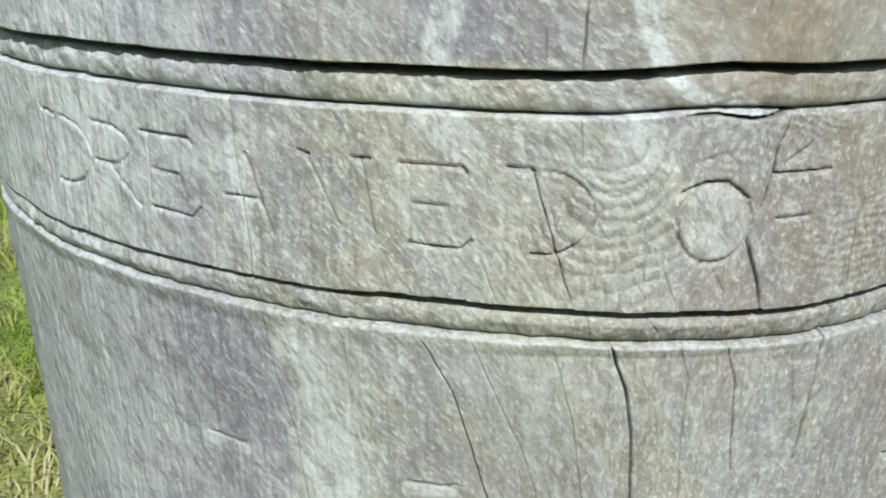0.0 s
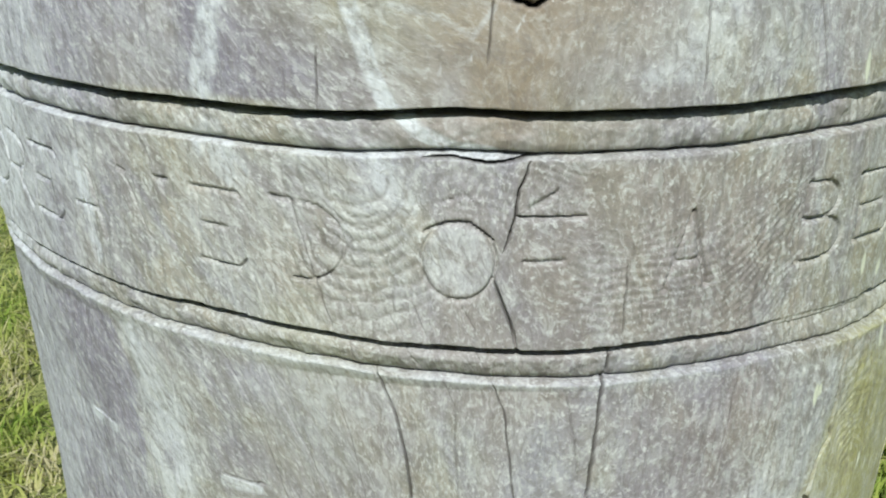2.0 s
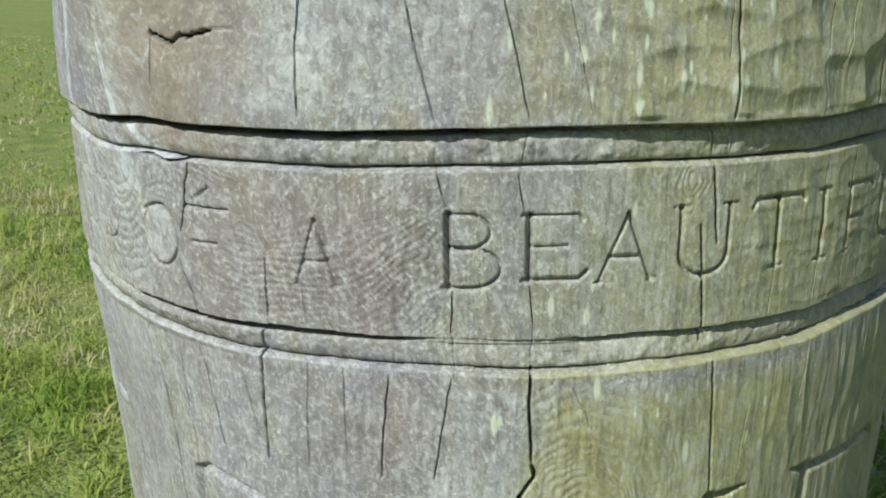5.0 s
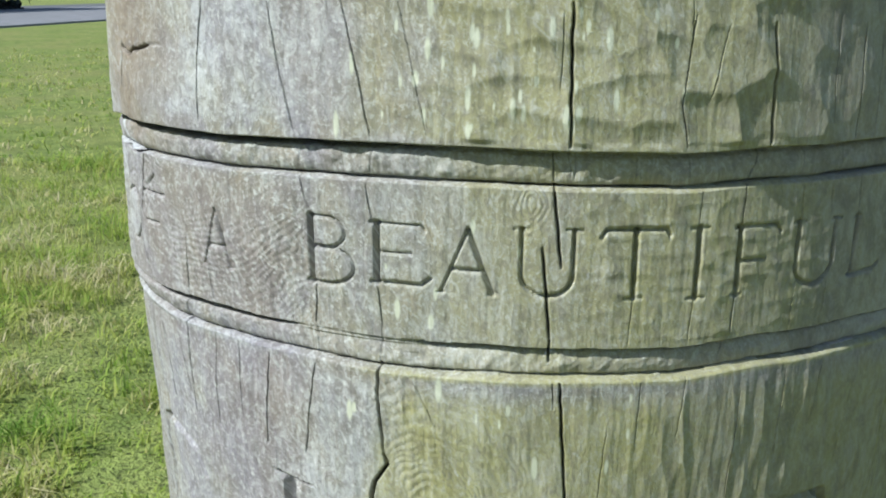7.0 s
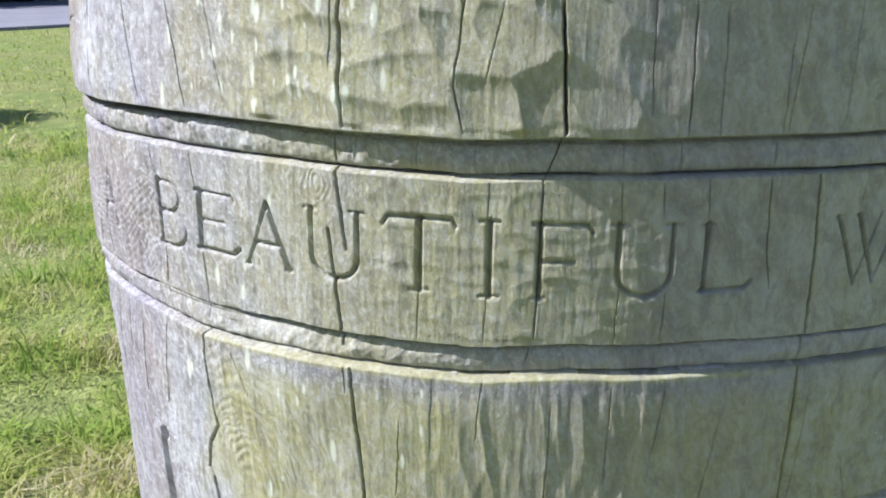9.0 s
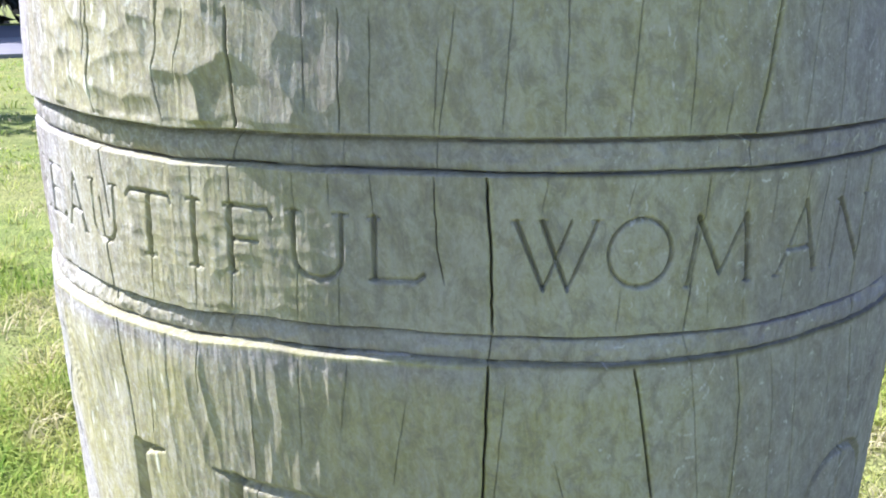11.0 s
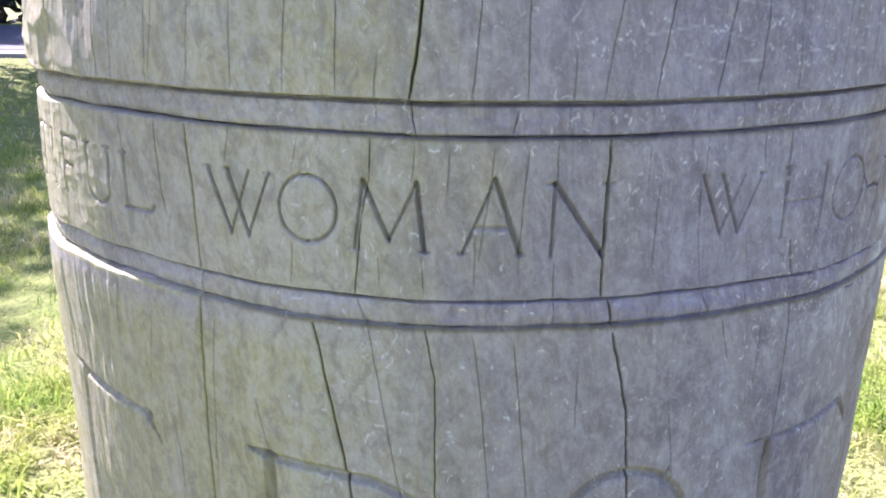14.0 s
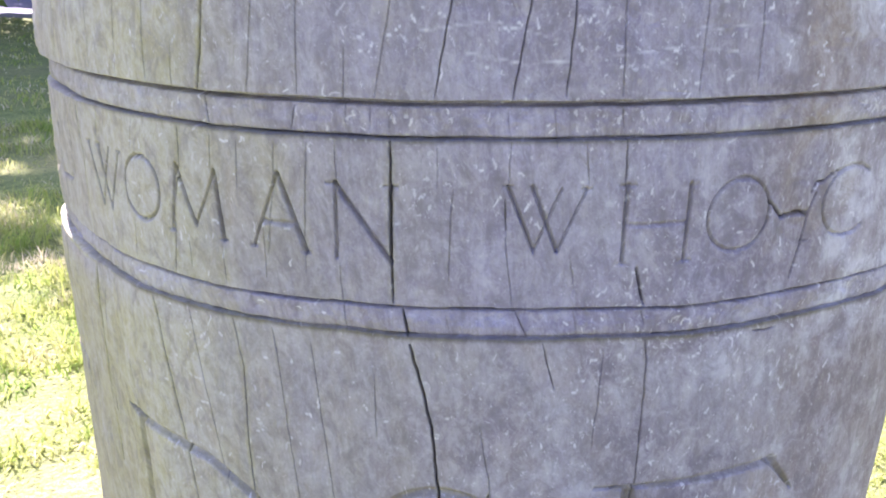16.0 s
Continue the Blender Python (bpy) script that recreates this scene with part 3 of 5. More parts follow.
for n, (ch, t0, t1, z0, z1, half, depth) in enumerate(TEXT):
    for pts, w0, w1, *left in FADED[ch] if t0 < -66 and ch in FADED else GLYPH[ch]:
        deep = depth * (w0 + w1) / 2 * (left[0] if left else 1)
        carve([(t0 + (t1 - t0) * u, z0 + (z1 - z0) * v) for u, v in pts], half * w0, half * w1, deep, n if deep > 0.3 * depth else -1)

# tall letters low on the shaft, of which only the heads are seen
TALL = []


def tall(name, strokes):
    for pts, w0, w1 in strokes:
        carve(pts, w0, w1, max(w0, w1) * 1.2, len(TEXT) + len(TALL), 0.9)
    TALL.append(name)


tall("hooked stroke", [([(-77.5, -0.116), (-75.5, -0.110), (-68.5, -0.121), (-66.8, -0.14)], 0.0042, 0.0042), ([(-77.3, -0.116), (-77.8, -0.26)], 0.0045, 0.0045)])
tall("hollow stroke", [([(-55.6, -0.108), (-52.6, -0.117)], 0.0008, 0.0045), ([(-53.6, -0.118), (-53.4, -0.16), (-52.8, -0.26)], 0.0060, 0.0068)])
tall("angled stroke", [([(-19.4, -0.1135), (-23.8, -0.119)], 0.0008, 0.0065), ([(-24.0, -0.118), (-24.6, -0.25)], 0.0075, 0.008)])
tall("barred stroke", [([(-12.4, -0.117), (-9.4, -0.1225)], 0.0008, 0.0058), ([(-9.5, -0.122), (-9.6, -0.27)], 0.0066, 0.0066), ([(-9.5, -0.1225), (8.4, -0.1285)], 0.0052, 0.0048), ([(7.8, -0.1275), (10.2, -0.150)], 0.0055, 0.0008), ([(-8.2, -0.236), (-2.5, -0.2405)], 0.005, 0.004)])
tall("bowed stroke", [([(24.6, -0.1265), (27.4, -0.1295)], 0.0008, 0.0055), ([(27.8, -0.130), (28.0, -0.28)], 0.0068, 0.0068), ([(27.2, -0.1295), (34.4, -0.1304), (41.0, -0.1353), (44.85, -0.1475), (47.4, -0.158), (49.5, -0.18)], 0.0048, 0.0046)])
tall("round stroke", [(arc(68.6, -0.183, 7.8, 0.056, 200, -20, 22), 0.0042, 0.0042), ([(73.4, -0.127), (72.8, -0.142)], 0.0008, 0.0032)])
tall("crossing stroke", [([(84, -0.1235), (92.8, -0.1255), (99, -0.126), (105.3, -0.127)], 0.0012, 0.0045), ([(104.8, -0.125), (108.8, -0.158)], 0.004, 0.0015), ([(87.6, -0.130), (88.7, -0.21), (89.0, -0.27)], 0.0055, 0.006)])


# drying cracks
CRACKS = []
GRIME_SHADE = np.zeros(TH.shape)      # grime, and the shade of depth painted into cracks and cuts


def crack(pts, half=0.0009, depth=0.004, darkness=1.0):
    """A thin deep split: the nearest vertex of each row (or column) is drawn onto its line and sunk."""
    fine = [pts[0]]
    for (t0, z0), (t1, z1) in zip(pts, pts[1:]):
        n = max(2, int(max(abs(z1 - z0), 0.007 * abs(t1 - t0)) / 0.006))
        fine += [(t0 + (t1 - t0) * i / n + (rng.normal(0, 0.035) if i < n else 0), z0 + (z1 - z0) * i / n) for i in range(1, n + 1)]
    ts, zs = np.array([p[0] for p in fine]), np.array([p[1] for p in fine])
    upright = np.ptp(zs) > 0.007 * np.ptp(ts)
    order = np.argsort(zs if upright else ts)
    ts, zs = ts[order], zs[order]
    number = 100 + len(CRACKS)
    if upright:
        mid = int(np.searchsorted(turn, ts.mean()))
        for r in np.nonzero((Z[:, mid] >= zs[0]) & (Z[:, mid] <= zs[-1]))[0]:
            z = Z[r, mid]
            t = float(np.interp(z, zs, ts))
            c = int(np.argmin(np.abs(turn - t)))
            ends = min(1.0, 0.3 + min(z - zs[0], zs[-1] - z) / 0.012)
            shift = t - turn[c]
            for k, share in ((0, 1.0), (-1, 0.7), (1, 0.7), (-2, 0.35), (2, 0.35)):
                TH[r, c + k] = turn[c + k] + share * shift
            for k in (-2, -1, 0, 1, 2):
                near = 1.0 if k == 0 else max(0.0, 1 - abs(math.radians(TH[r, c + k] - t)) * 0.4 / half)
                LIFT[r, c + k] -= depth * ends * near
                GRIME_SHADE[r, c + k] = max(GRIME_SHADE[r, c + k], darkness * ends * near)
            if rows[r] < -0.013 or 0.0145 < rows[r] < 0.1155 or rows[r] > 0.146:
                OWNER[r, c - 1:c + 2] = np.where(OWNER[r, c - 1:c + 2] < 0, number, OWNER[r, c - 1:c + 2])
    else:
        for c in np.nonzero((turn >= ts[0]) & (turn <= ts[-1]))[0]:
            z = float(np.interp(turn[c], ts, zs))
            r = int(np.argmin(np.abs(Z[:, c] - z)))
            ends = min(1.0, 0.3 + min(turn[c] - ts[0], ts[-1] - turn[c]) / 1.5)
            Z[r, c] = z
            for k in (-1, 0, 1):
                near = 1.0 if k == 0 else max(0.0, 1 - abs(Z[r + k, c] - z) / (1.4 * half))
                LIFT[r + k, c] -= depth * ends * near
                GRIME_SHADE[r + k, c] = max(GRIME_SHADE[r + k, c], darkness * ends * near)
            OWNER[r - 1:r + 2, c] = np.where(OWNER[r - 1:r + 2, c] < 0, number, OWNER[r - 1:r + 2, c])
    CRACKS.append(float(zs.mean()))


def gash(pts, half, depth):
    """A short torn split that zigzags across the grain."""
    win = window(pts, half * 2)
    k = stroke_depth(win, pts, half, half * 0.6)
    LIFT[win] -= depth * np.minimum(1, 1.6 * k)
    GRIME_SHADE[win] = np.maximum(GRIME_SHADE[win], np.clip(1.8 * k, 0, 1))
    OWNER[win] = np.where((k > 0) & (OWNER[win] < 0), 100 + len(CRACKS), OWNER[win])
    CRACKS.append(pts[0][1])


# half width, depth, and darkness painted in place of a deeper split
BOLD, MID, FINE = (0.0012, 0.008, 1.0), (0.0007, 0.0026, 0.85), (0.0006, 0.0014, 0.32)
crack([(-103.9, -0.004), (-103.3, -0.029), (-103.2, -0.054)], *FINE)
crack([(-99.8, 0.016), (-99.4, 0.002)], *FINE)
crack([(-97.4, -0.007), (-95, -0.036), (-92.1, -0.103), (-89.7, -0.2)], *MID)
crack([(-87, 0.17), (-87.1, 0.138)], *MID)
crack([(-86.9, 0.117), (-86.6, 0.094)], *FINE)
crack([(-89.8, 0.09), (-88.6, 0.062), (-86.7, 0.019)], *MID)
crack([(-83.7, -0.003), (-82.2, -0.031), (-81.4, -0.059), (-80.9, -0.1), (-79.7, -0.2)], 0.0009, 0.005)
crack([(-75.2, 0.056), (-73.9, 0.031), (-73.4, 0.016)], 0.0010, 0.006)
crack([(-113.4, -0.094), (-118.3, -0.095)], *MID)
crack([(-94.1, -0.097), (-98.8, -0.098)], *MID)
crack([(-75.6, 0.201), (-75.9, 0.163)], *MID)
gash([(-75.6, 0.196), (-74.1, 0.193), (-73.1, 0.1905), (-72, 0.196), (-71.4, 0.1945), (-70.4, 0.197), (-69, 0.1985)], 0.0018, 0.009)
crack([(-66.7, 0.2), (-69.8, 0.199), (-70.4, 0.197)], *FINE)
crack([(-65.7, 0.061), (-65.7, 0.017)], *MID)
crack([(-66.5, 0.012), (-66.9, -0.013), (-67.3, -0.088)], *BOLD)
crack([(-62.4, 0.044), (-62.1, 0.017)], *FINE)
crack([(-62.4, -0.008), (-62.9, -0.087)], *FINE)
crack([(-55, -0.013), (-55.7, -0.057), (-56, -0.088)], *MID)
crack([(-69.6, -0.011), (-68.6, -0.043), (-68, -0.077)], *FINE)
crack([(-59.1, -0.012), (-59.1, -0.075)], *FINE)
crack([(-60.9, 0.231), (-61.6, 0.194), (-61.6, 0.149)], *MID)
crack([(-53.2, 0.232), (-52.1, 0.189), (-50.6, 0.147)], *MID)
crack([(-45.8, 0.233), (-44.6, 0.198), (-43.1, 0.148)], *MID)
crack([(-40.6, 0.233), (-37.9, 0.15)], *FINE)
crack([(-25.6, 0.234), (-25.3, 0.146)], *BOLD)
crack([(-26.6, 0.122), (-26.1, 0.096), (-25.6, 0.066)], *BOLD)
crack([(-27.4, 0.08), (-26.9, 0.05), (-26.4, 0.015)], *BOLD)
crack([(-26, -0.012), (-25.8, -0.031)], *MID)
crack([(-25.3, -0.012), (-24.6, -0.07), (-24.1, -0.114)], *BOLD)
crack([(-50.8, 0.122), (-49.8, 0.096)], *MID)
crack([(-49.4, 0.044), (-49.6, 0.015)], *MID)
crack([(-43.9, 0.115), (-43.3, 0.092)], *MID)
crack([(-42.9, 0.049), (-42.4, 0.018)], *MID)
crack([(-42.6, -0.006), (-42.7, -0.03), (-42.3, -0.075)], *BOLD)
crack([(-42.3, -0.075), (-42.0, -0.083), (-43.4, -0.099), (-43.8, -0.116), (-44.2, -0.123), (-43.4, -0.129), (-43.1, -0.143), (-42.8, -0.16)], 0.0021, 0.012)
crack([(-49.5, -0.014), (-51.2, -0.088)], *MID)
crack([(-15.1, 0.235), (-15, 0.215)], *FINE)
crack([(-6.3, -0.026), (-6.6, -0.096), (-7, -0.2)], *FINE)
crack([(-54.2, -0.11), (-50.4, -0.114)], *MID)
crack([(-6.8, 0.222), (-6.1, 0.146)], *BOLD)
crack([(-7.9, 0.118), (-7.9, 0.094), (-8.2, 0.017)], *MID)
crack([(-8.6, 0.009), (-9.1, -0.002)], *MID)
crack([(-14.7, 0.228), (-15.6, 0.173), (-14.7, 0.145)], *MID)
crack([(-11.5, 0.222), (-13, 0.174)], *FINE)
crack([(4.4, 0.223), (4.5, 0.182), (4.5, 0.146)], *MID)
crack([(7.4, 0.223), (7.4, 0.145)], *FINE)
crack([(15.3, 0.224), (13.9, 0.144)], *FINE)
crack([(-17.4, -0.013), (-17.6, -0.066)], *FINE)
crack([(20.6, 0.24), (20.4, 0.216), (19.8, 0.147)], *FINE)
crack([(25.6, 0.24), (25.6, 0.216), (25.6, 0.147)], *FINE)
crack([(32.3, 0.24), (32.1, 0.217), (31.6, 0.147)], *FINE)
crack([(37.4, 0.24), (37.4, 0.218), (37.3, 0.148)], *FINE)
crack([(46, 0.24), (45.6, 0.218), (45, 0.175), (44.3, 0.146)], *BOLD)
crack([(55, 0.24), (55, 0.218), (55.1, 0.146)], *FINE)
crack([(13.4, 0.119), (13.8, 0.07), (14.6, 0.045)], *MID)
crack([(18.5, 0.119), (19.1, 0.072), (19.5, 0.013)], *BOLD)
crack([(19.1, -0.012), (19.1, -0.029), (18.9, -0.133), (18.8, -0.2)], *BOLD)
crack([(34.1, -0.014), (34.7, -0.03), (37.4, -0.118), (39.4, -0.2)], *BOLD)
crack([(40.5, 0.12), (40.4, 0.094)], *MID)
crack([(39.6, 0.065), (38.9, 0.01)], *MID)
crack([(40.3, -0.014), (41.6, -0.065), (43, -0.119), (45, -0.2)], *FINE)
crack([(45.6, 0.041), (45.9, 0.012)], *FINE)
crack([(55.1, -0.021), (57.1, -0.131), (58.4, -0.2)], *FINE)
crack([(32, 0.044), (31.8, 0.013)], *FINE)
crack([(64.2, 0.24), (63.4, 0.207), (62.1, 0.15)], *FINE)
crack([(69.3, 0.24), (68.6, 0.208), (67.3, 0.151)], *MID)
crack([(75.9, 0.24), (75.2, 0.209), (73.9, 0.149)], *MID)
crack([(79, 0.24), (78.8, 0.21), (78.4, 0.153)], *MID)
crack([(82.7, 0.24), (82.8, 0.21), (83, 0.153)], *FINE)
crack([(90, 0.24), (89.9, 0.211), (89.8, 0.153)], *FINE)
crack([(95, 0.24), (95.1, 0.205), (95.3, 0.156)], *FINE)
crack([(63.4, 0.122), (63.4, 0.067), (63.7, 0.013)], 0.0009, 0.008)
crack([(65.3, -0.015), (67.6, -0.077), (68.3, -0.124), (69.4, -0.2)], *BOLD)
crack([(84.1, 0.127), (84.3, 0.096)], *MID)
crack([(85.9, 0.043), (87, 0.015)], *BOLD)
crack([(87.6, -0.01), (88, -0.026), (88.1, -0.11), (88.2, -0.2)], *MID)
crack([(46.1, -0.013), (47.2, -0.05), (47.4, -0.119), (47.6, -0.2)], *MID)
crack([(77.8, -0.011), (79.1, -0.044)], *MID)
crack([(74.1, 0.124), (74, 0.095)], *FINE)
crack([(73.9, 0.062), (74.8, 0.016)], *FINE)
crack([(83.7, -0.016), (83.2, -0.093)], *FINE)
crack([(52.4, 0.117), (52.1, 0.091), (51.2, 0.039)], *FINE)
crack([(104.6, 0.085), (103.9, 0.067), (103.5, 0.045), (102.9, 0.022)], 0.0009, 0.008)
crack([(103.3, 0.05), (104.6, 0.0495)], *MID)
crack([(99.3, -0.013), (101, -0.0145), (102.4, -0.0135)], *MID)
crack([(-93.6, -0.006), (-92.45, -0.0255), (-90.98, -0.0497), (-89.4, -0.073), (-88.2, -0.102), (-85.8, -0.2)], *FINE)
crack([(-87.7, -0.011), (-86.73, -0.031), (-85.76, -0.056), (-85.17, -0.081), (-84.7, -0.101), (-82.4, -0.2)], *FINE)
crack([(-78.8, -0.004), (-77.6, -0.024), (-77.6, -0.049), (-77.35, -0.0755), (-77.1, -0.102), (-76.2, -0.2)], *FINE)
crack([(-75.1, -0.005), (-74, -0.025), (-73.54, -0.0508), (-72.8, -0.092)], *MID)
crack([(-85.7, 0.016), (-85.2, -0.001)], *FINE)
crack([(-81.8, 0.018), (-79.9, -0.002)], *FINE)
crack([(-76.3, 0.014), (-75.4, -0.00025)], *FINE)
crack([(-73.53, 0.008), (-72.8, -0.004)], *FINE)
crack([(-82.5, 0.033), (-81.77, 0.0237)], *FINE)
crack([(-80.8, 0.041), (-79.6, 0.02)], *FINE)
crack([(-77.5, 0.042), (-76.1, 0.024)], *FINE)
crack([(-93.1, 0.041), (-91.9, 0.019)], *FINE)
crack([(-84.7, 0.035), (-84.4, 0.02)], *FINE)
crack([(-89.5, 0.159), (-89.4, 0.14)], *FINE)
crack([(-80.4, 0.063), (-79.5, 0.05)], *FINE)
crack([(-102.6, -0.0628), (-102.4, -0.074)], *MID)
crack([(-100.4, 0.034), (-100, 0.022)], *FINE)
crack([(41.3, 0.175), (41.06, 0.152), (41.08, 0.129)], *FINE)
crack([(51, 0.24), (50.4, 0.178), (50.1, 0.146)], *FINE)
crack([(54.45, 0.141), (54, 0.125)], *MID)
crack([(59.4, 0.18), (59.36, 0.159), (59.3, 0.128)], *FINE)
crack([(32.9, 0.118), (32.2, 0.094)], *FINE)
crack([(44.9, 0.118), (44.6, 0.091)], *FINE)
crack([(55.6, 0.119), (55.4, 0.099), (55.19, 0.074), (55.14, 0.049), (55.1, 0.029)], *FINE)
crack([(48.2, 0.115), (48, 0.08)], *FINE)
crack([(61.6, 0.145), (61.6, 0.128)], *FINE)
crack([(63.3, 0.141), (63.3, 0.127)], *FINE)
crack([(58.3, 0.121), (58.4, 0.092)], *FINE)
crack([(67.6, 0.119), (67.6, 0.092)], *FINE)
crack([(69.1, 0.094), (68.9, 0.0733), (68.9, 0.03)], *FINE)
crack([(73.75, 0.144), (73.9, 0.129)], *FINE)
crack([(73.75, 0.0877), (73.95, 0.0663)], *MID)
crack([(77.7, 0.147), (78.1, 0.12)], *FINE)
crack([(80.6, 0.125), (81.1, 0.096)], *FINE)
crack([(83.5, 0.148), (83.77, 0.133)], *MID)
crack([(79.8, 0.049), (80.5, 0.025)], *FINE)
crack([(58.5, 0.04), (58.74, 0.0184), (59, -0.011)], *FINE)
crack([(64.6, 0.009), (65.1, -0.01)], *BOLD)
crack([(68.7, 0.007), (69, -0.006)], *FINE)
crack([(75.1, 0.011), (76.3, -0.007)], *MID)
crack([(80.5, 0.016), (80.9, -0.004)], *FINE)
crack([(87.03, 0.0105), (87.4, 0)], *MID)
crack([(61.8, -0.039), (61.88, -0.0594), (62, -0.09)], *FINE)
crack([(72.2, -0.071), (73.1, -0.107), (75.4, -0.2)], *FINE)
crack([(-72.9, 0.117), (-73.1, 0.111), (-73.6, 0.102), (-73.8, 0.088), (-74.6, 0.068)], 0.0008, 0.005)
crack([(-80.2, 0.1168), (-78.1, 0.118), (-75.5, 0.1155), (-73.7, 0.1175), (-72.3, 0.12)], 0.0009, 0.006)
gash([(103.7, 0.0698), (102.4, 0.0715), (101.6, 0.0705), (100.6, 0.069), (99.6, 0.077), (99.1, 0.081)], 0.0016, 0.007)
gash([(103.9, 0.085), (104.3, 0.0905), (105.4, 0.0913), (106.1, 0.0955), (108, 0.0985)], 0.0011, 0.004)
crack([(-26.8, 0.144), (-26.6, 0.123)], *MID)
crack([(-25.4, 0.145), (-25.1, 0.125)], *FINE)
crack([(-26.4, 0.016), (-26.4, 0)], *BOLD)
crack([(-6.1, 0.147), (-7.9, 0.117)], *MID)
crack([(19.5, 0.014), (19.1, -0.013)], *MID)
crack([(44.3, 0.147), (45, 0.121)], *MID)
crack([(13.8, 0.145), (13.7, 0.118)], *FINE)
crack([(38.9, 0.012), (40.3, -0.015)], *FINE)
crack([(4.5, 0.147), (4.4, 0.12)], *FINE)
crack([(-42.5, 0.018), (-42.6, -0.008)], *FINE)
crack([(-49.6, 0.017), (-49.2, -0.015)], *FINE)
crack([(-50.6, 0.147), (-50.8, 0.121)], *FINE)
crack([(-43.1, 0.148), (-43.8, 0.115)], *FINE)
crack([(-114.2, 0.2), (-113.9, 0.163), (-113.2, 0.141)], *MID)
crack([(-113.3, 0.139), (-112.4, 0.119)], *FINE)
crack([(-112.4, 0.119), (-112.1, 0.086), (-111.4, 0.045), (-111, 0.012)], *MID)
crack([(-111, 0.012), (-110.6, -0.01)], *FINE)
crack([(-110.6, -0.01), (-110.2, -0.03), (-108.5, -0.076), (-107.6, -0.122), (-107, -0.2)], *MID)

# the wide lower cut is blackened in colour to stand for its shade
GRIME_SHADE = np.maximum(GRIME_SHADE, 0.85 * gape * hold * step(q, 0.0084, 0.0092) * (1 - step(q, 0.0112, 0.0120)))

# hairline splits between the cuts, over the letters, across the beads and down the shaft
for pts in ([(-18.7, 0.046), (-18.9, 0.013)], [(-12.6, 0.043), (-12.8, 0.013)], [(-0.5, 0.063), (-0.8, 0.014)], [(3.9, 0.051), (3.7, 0.014)], [(-12.5, 0.116), (-12.6, 0.093)],
            [(-0.9, 0.118), (-0.7, 0.091)], [(2.9, 0.118), (3.1, 0.095)], [(7.1, 0.119), (7.5, 0.09)], [(-26.3, 0.227), (-26.4, 0.18)], [(0.9, 0.229), (1.1, 0.158)],
            [(-19.1, 0.138), (-19.1, 0.12)], [(-13.9, 0.14), (-13.9, 0.122)], [(-0.9, 0.141), (-0.9, 0.122)], [(-24.7, 0.143), (-24.8, 0.124)], [(-12.7, -0.011), (-13.3, -0.056)],
            [(-0.7, -0.015), (-0.9, -0.087)], [(4.6, -0.013), (3.7, -0.068)], [(-20.5, -0.045), (-21, -0.102)], [(13.8, 0.207), (13.5, 0.146)], [(24.4, 0.119), (23.9, 0.094)],
            [(41.3, 0.038), (41.5, 0.018)], [(12.9, -0.117), (13.7, -0.152), (14, -0.2)], [(26.3, -0.082), (28.2, -0.129)], [(50.8, -0.014), (51.4, -0.034), (52.5, -0.098), (53.6, -0.17)],
            [(10.7, -0.04), (9.2, -0.107)], [(21, -0.027), (19.6, -0.17)], [(-39.2, -0.015), (-36.8, -0.051)], [(50.8, 0.061), (50.8, 0.02)]):
    crack(pts, *FINE)
crack([(40.4, 0.094), (39.6, 0.065)], *MID)

# knots and the figure of the grain round them
FIGURE, SPECK, CHIP = (np.zeros(TH.shape) for _ in range(3))
TAN, PALE, LILAC, ALGAE, LICHEN = (np.zeros(TH.shape) for _ in range(5))


def knot(t, z, near, reach, gap, stretch=1.0, lines=1.0, relief=0.0005, facing=None):
    """Growth rings that run round a knot; facing: the sides (degrees, 0 is towards +turn, 90 up) on which they show."""
    x, y = 0.4 * np.radians(WRAP - t), (Z - z) / stretch
    seed = int(abs(t)) + 60
    d = np.hypot(x, y) * (1 + 0.12 * octaves(ARC * 26, Z * 26, seed, 2)) + 0.0022 * octaves(ARC * 80, Z * 70, seed + 4, 2)
    gap_here = gap * (1 + 0.12 * lattice(d * 60, 0 * d, seed + 9))
    wave = np.cos(2 * np.pi * d / gap_here)
    fade = np.exp(-((d / reach) ** 4)) * step(d, near * 0.8, near * 1.1 + 1e-4)
    if facing:
        side = (np.degrees(np.arctan2(y, x)) - facing[0] + 180) % 360 - 180
        fade = fade * (1 - step(np.abs(side), facing[1] * 0.7, facing[1]))
    fade = fade * (ROW > 0.011) if z > 0.02 and z < 0.12 else fade
    LIFT[:] -= relief * fade * np.clip(wave, -0.4, 1)
    FIGURE[:] = np.maximum(FIGURE, lines * fade * np.clip((wave - 0.7) / 0.3, 0, 1) * (0.7 + 0.3 * lattice(ARC * 60, Z * 60, seed + 2)))


knot(-84.3, 0.096, 0.006, 0.068, 0.0058, 1.25, 1.0, 0.0005, (-95, 62))


